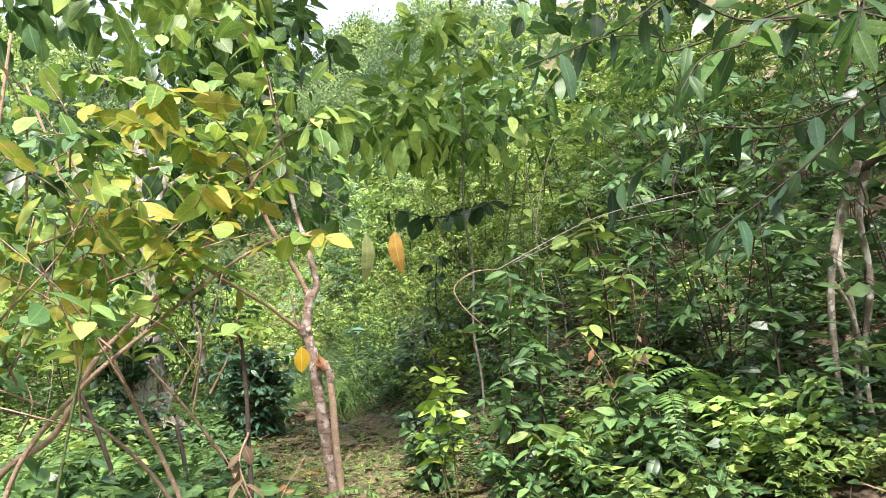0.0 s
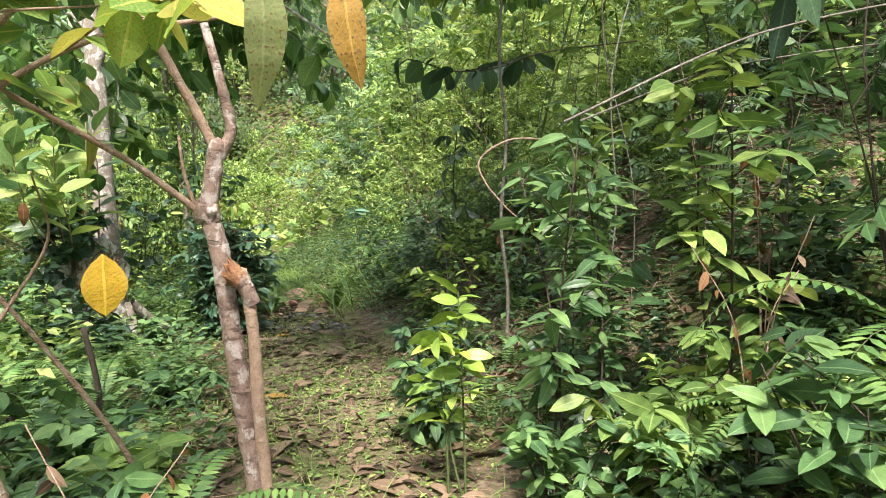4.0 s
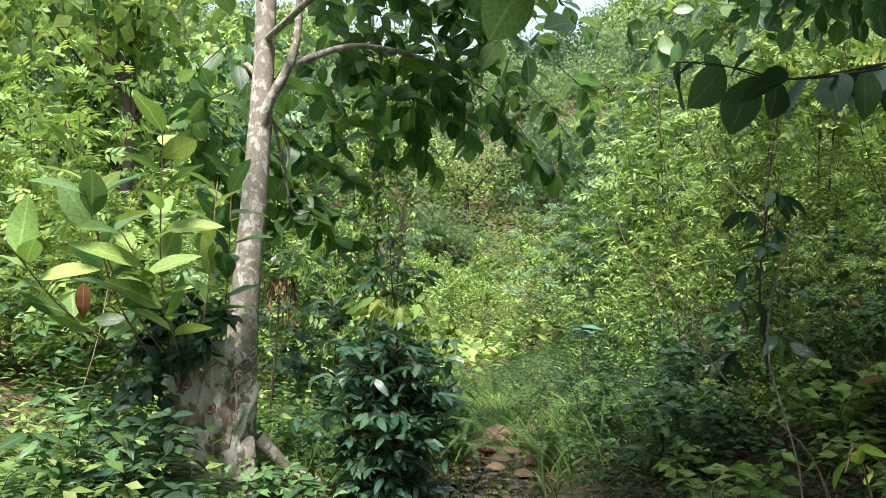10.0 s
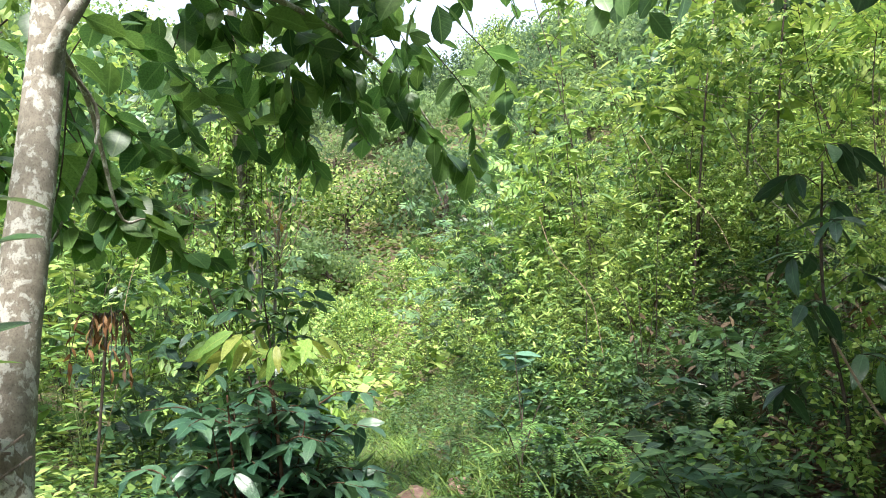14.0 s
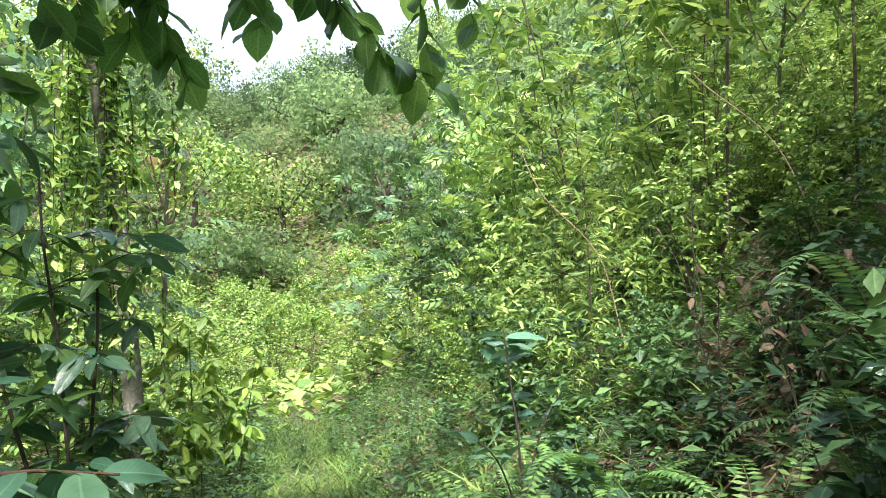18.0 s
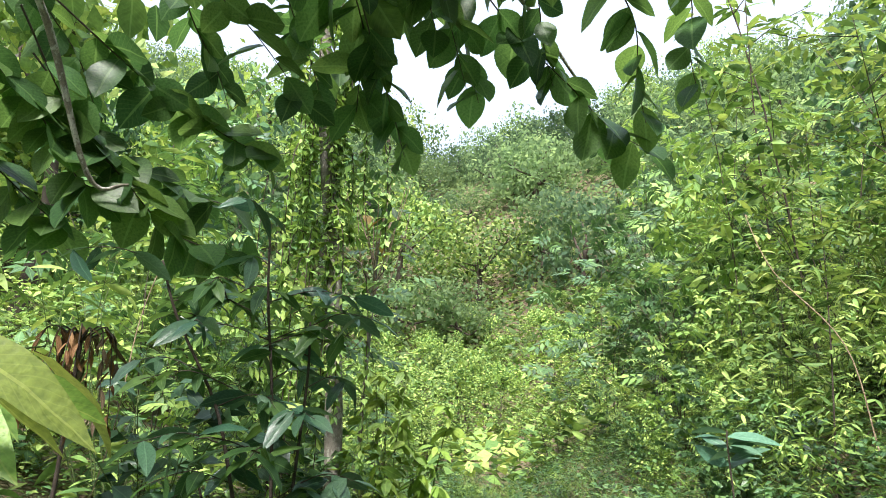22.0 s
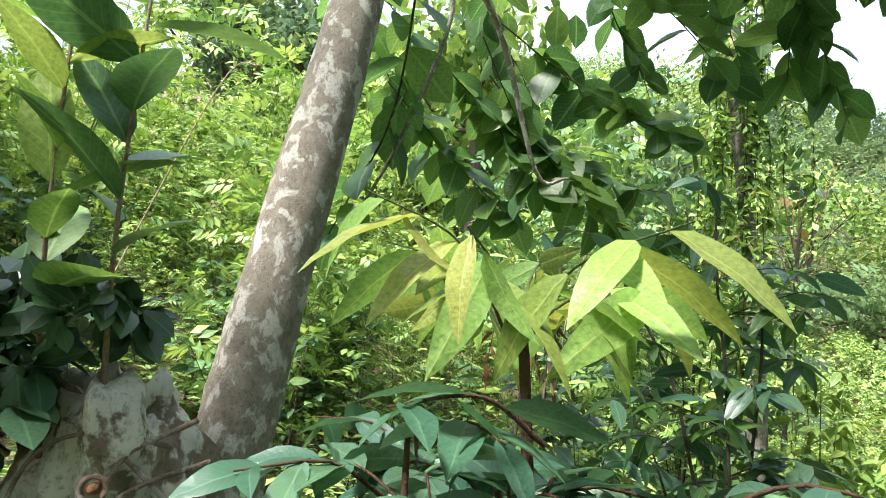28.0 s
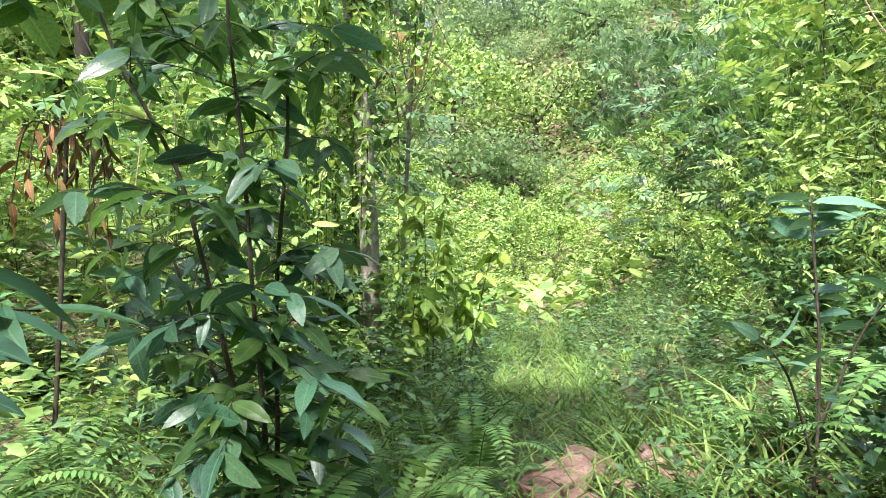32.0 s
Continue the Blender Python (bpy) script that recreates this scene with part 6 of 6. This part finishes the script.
# crowns added high over the bank, mostly out of view, to shade it
for k, (x, y, z) in enumerate(((-0.55, -2.0, 3.3), (-0.2, 0.2, 2.9), (-0.7, 1.1, 2.9))):
    bank_shade, _ = crown_geo(996 + k, 1.3, 0.5, 12, 130 + 130 * (k > 0), 0.24, "oval")
    for v in bank_shade.v:
        v += (x, y, z)
    part("crown", bank_shade, LEAF["mid"], bam, kind="stuff")
arch = thing("leaning_stem", at_ground(4.58, 8.1), "smooth leaning green-brown stem on the bank", "sapling")
limb("stem", arch, rel([(4.58, 8.1, 0.3), (4.61, 8.1, 1.08), (4.68, 8.13, 1.39), (4.85, 8.1, 1.81), (4.95, 7.96, 2.4), (5.1, 7.8, 3.2)], at_ground(4.58, 8.1)), 0.019, 0.011, "green", 7)
twig_leaves(arch, rel([(4.95, 7.96, 2.4), (4.8, 8.1, 2.7), (4.6, 8.2, 2.75)], at_ground(4.58, 8.1)), 9, 0.15, "mid", "near", 349, 0.7, wood="dark", thick=0.005)
over = thing("overhanging_branch", (3.8, 7.8, 2.28), "dark drooping branch with very large leaves overhead", "branch")
ob_ = (3.8, 7.8, 2.2)
limb("branch", over, rel([(5.7, 7.6, 2.75), (4.7, 7.65, 2.6), (4.15, 7.63, 2.42), (3.8, 7.75, 2.4), (3.6, 7.8, 2.46), (3.4, 7.9, 2.52)], ob_), 0.007, 0.003, "dark")
twig_leaves(over, rel([(4.3, 7.65, 2.48), (3.8, 7.75, 2.4), (3.5, 7.85, 2.5), (3.3, 7.9, 2.52)], ob_), 11, 0.3, "dark", "round", 351, 0.8)
twig_leaves(over, rel([(4.7, 7.65, 2.6), (4.45, 7.8, 2.55), (4.2, 8.0, 2.5)], ob_), 11, 0.28, "dark", "round", 352, 0.8)
# the first five, on the bank, carry its shade in the darker mid leaf
for k, (x, y, ln) in enumerate(((4.5, 10.2, 0.6), (5.15, 10.6, 0.75), (4.9, 9.7, 0.55), (5.4, 10.2, 0.7), (4.75, 10.1, 0.8), (3.55, 3.95, 0.9), (3.9, 3.6, 1.0), (2.75, 3.75, 0.6), (1.35, 4.6, 0.75), (0.9, 6.9, 0.7), (0.3, 6.6, 0.9), (2.5, 11.2, 0.8), (3.3, 10.9, 0.7), (4.2, 11.4, 0.9), (2.05, 11.0, 0.85), (2.3, 11.55, 0.8), (2.6, 12.4, 0.7), (1.55, 10.75, 0.6), (0.95, 11.2, 0.75), (1.35, 10.9, 0.7), (0.75, 10.5, 0.7), (4.1, 12.3, 0.6), (0.55, 7.0, 0.85), (0.2, 7.4, 0.8), (-0.3, 7.6, 0.9), (1.15, 7.6, 0.6), (0.6, 8.0, 0.7), (-0.2, 6.6, 0.9))):
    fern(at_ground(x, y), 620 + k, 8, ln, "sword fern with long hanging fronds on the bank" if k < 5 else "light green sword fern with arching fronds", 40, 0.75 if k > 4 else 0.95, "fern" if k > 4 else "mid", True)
for k, (x, y, z) in enumerate(((4.94, 10.98, 1.44), (4.8, 11.33, 1.83), (5.2, 11.2, 1.5), (5.0, 10.4, 1.5), (5.4, 9.9, 1.7), (4.7, 10.7, 1.2), (5.5, 10.7, 1.9), (4.6, 9.6, 1.0))):
    gz = float(ground_z(x, y))
    db = thing("dry_brush", (x, y, gz), "withered brown brush on the bank", "shrub", "dry brush")
    for j in range(4):
        a = j * 2.4 + k
        h = max(0.5, z - gz)
        twig_leaves(db, [(0, 0, 0), (0.1 * math.cos(a), 0.1 * math.sin(a), h * 0.7), (0.28 * math.cos(a), 0.28 * math.sin(a), h)], 8, 0.085, "dead", "near", 380 + 9 * k + j, 1.2, wood="dark", thick=0.004)

for k, (x, y, h) in enumerate(((3.4, 4.1, 1.1), (4.0, 4.6, 1.5), (3.2, 5.3, 0.7), (4.4, 5.4, 1.6), (1.25, 4.2, 0.8), (0.7, 4.3, 0.7), (4.1, 7.4, 0.8), (4.6, 8.8, 0.8))):
    db = thing("dry_brush", at_ground(x, y), "thin dead stems with curled brown leaves", "shrub", "dry brush")
    for j in range(3):
        a = j * 2.4 + k
        twig_leaves(db, [(0, 0, 0), (0.06 * math.cos(a), 0.06 * math.sin(a), h * 0.6), (0.22 * math.cos(a), 0.22 * math.sin(a), h * (0.8 + 0.1 * j))], 9, 0.08, "rust" if j % 2 else "dead", "near", 680 + 9 * k + j, 1.2, wood="branch", thick=0.004, lo=0.35)

# ---- fallen leaves, sticks and a stone ----
rl = np.random.default_rng(44)
for k in range(46):
    y = 3.5 + 9 * rl.random()
    x = float(path_x(y)) + rl.normal() * 0.75
    a = rl.random() * 6.28
    ob = lone_leaf("fallen_leaf", (x, y, float(ground_z(x, y)) + 0.025), (math.cos(a), math.sin(a), 0.1), (rl.normal() * 0.2, rl.normal() * 0.2, 1), 0.14 + 0.12 * rl.random(), "dead" if k % 6 else "orange", "curled brown fallen leaf on the path" if k % 6 else "orange fallen leaf on the path")
    tagged(ob, category="leaf", group="fallen leaves")
for k, (x, y, s) in enumerate(((4.31, 8.57, 0.3), (4.5, 8.4, 0.25), (3.35, 11.5, 0.34), (3.15, 11.15, 0.3), (3.0, 11.7, 0.28), (2.85, 11.3, 0.26), (3.2, 12.1, 0.3), (2.75, 10.8, 0.24), (2.95, 10.5, 0.24))):
    ob = lone_leaf("fallen_leaf", (x, y, float(ground_z(x, y)) + 0.06), (0.9, -0.3, 0.15), (0.1, -0.5, 1), s * (0.75 if k > 1 else 1.0), "red" if k % 3 == 0 else "dead", "large red-brown fallen leaf" if k % 3 == 0 else "large tan fallen leaf", "round")
    tagged(ob, category="leaf", group="fallen leaves")
def stone(x, y, sx, sy, sz, seed):
    bm = bmesh.new()
    bmesh.ops.create_icosphere(bm, subdivisions=4, radius=1)
    for v in bm.verts:
        c = v.co.copy()
        r = 1 + 0.35 * noise.noise(c * 1.3 + Vector((seed, 2, 5))) + 0.12 * noise.noise(c * 3.7 + Vector((seed, 0, 0)))
        v.co = Vector((c.x * sx * r, c.y * sy * r, max(-0.4, min(0.55, c.z * r)) * sz + 0.02 * c.x))
    for fc in bm.faces:
        fc.smooth = True
    me = bpy.data.meshes.new("stone")
    bm.to_mesh(me)
    bm.free()
    me.materials.append(STONE)
    ob = new("stone", me)
    ob.matrix_basis = Matrix.Translation((x, y, float(ground_z(x, y)) + 0.05)) @ pose(0, 0, 0, 6, -8, 40 * seed)
    return tagged(ob, "flat reddish-tan stone lying in the path", "stone", "path stones")


STONE = bark_material("reddish_stone", (0.2, 0.1, 0.08), (0.36, 0.21, 0.165), (0.42, 0.29, 0.23), 0.6, 8.0)
rock = stone(2.95, 4.3, 0.09, 0.08, 0.16, 11)
tagged(rock, "small brown rock half buried beside the path", "rock")
three = thing("seedling", at_ground(3.0, 4.18), "seedling with three upright light green leaves", "seedling")
twig_leaves(three, [(0, 0, 0), (0.0, 0, 0.05), (0.01, 0, 0.12)], 4, 0.15, "bright", "near", 705, -0.8, wood="green", thick=0.004, lo=0.6)
for k, (x, y, sx, sy, sz) in enumerate(((2.98, 12.42, 0.17, 0.12, 0.11), (3.62, 12.64, 0.2, 0.13, 0.12), (3.2, 12.75, 0.13, 0.1, 0.09), (3.12, 12.15, 0.1, 0.08, 0.07), (3.4, 12.35, 0.12, 0.09, 0.07), (2.85, 11.75, 0.1, 0.08, 0.05))):
    stone(x, y, 1.25 * sx, 1.25 * sy, 1.3 * sz, k + 1)
for k, (x, y, z, x2, y2, z2) in enumerate(((0.5, 6.8, -0.05, 0.22, 6.73, 1.02), (0.95, 6.6, -0.05, 0.91, 6.59, 0.66), (5.0, 8.6, 0.95, 5.7, 8.5, 1.25))):
    st = thing("stick", (x, y, z), "broken dead stick poking from the ground", "stick", "sticks")
    limb("wood", st, [(0, 0, 0), ((x2 - x) * 0.5 + 0.03, (y2 - y) * 0.5, (z2 - z) * 0.5), (x2 - x, y2 - y, z2 - z)], 0.022, 0.016, "dark", 7)
# unseen trees added behind and beside the start to shade the path
sow([tree("shade_tree", O, "unseen tall leafy tree added to shade the path", 800 + k, 4.0, 2.6, 1.8, 12, 1800, 0.28, "dark", "small", 0.12, "shade trees") for k in range(2)], [(-3.5, -4.0), (4.5, -4.5), (8.0, 4.5), (1.0, -7.0)], 801, 1.0, 1.3)
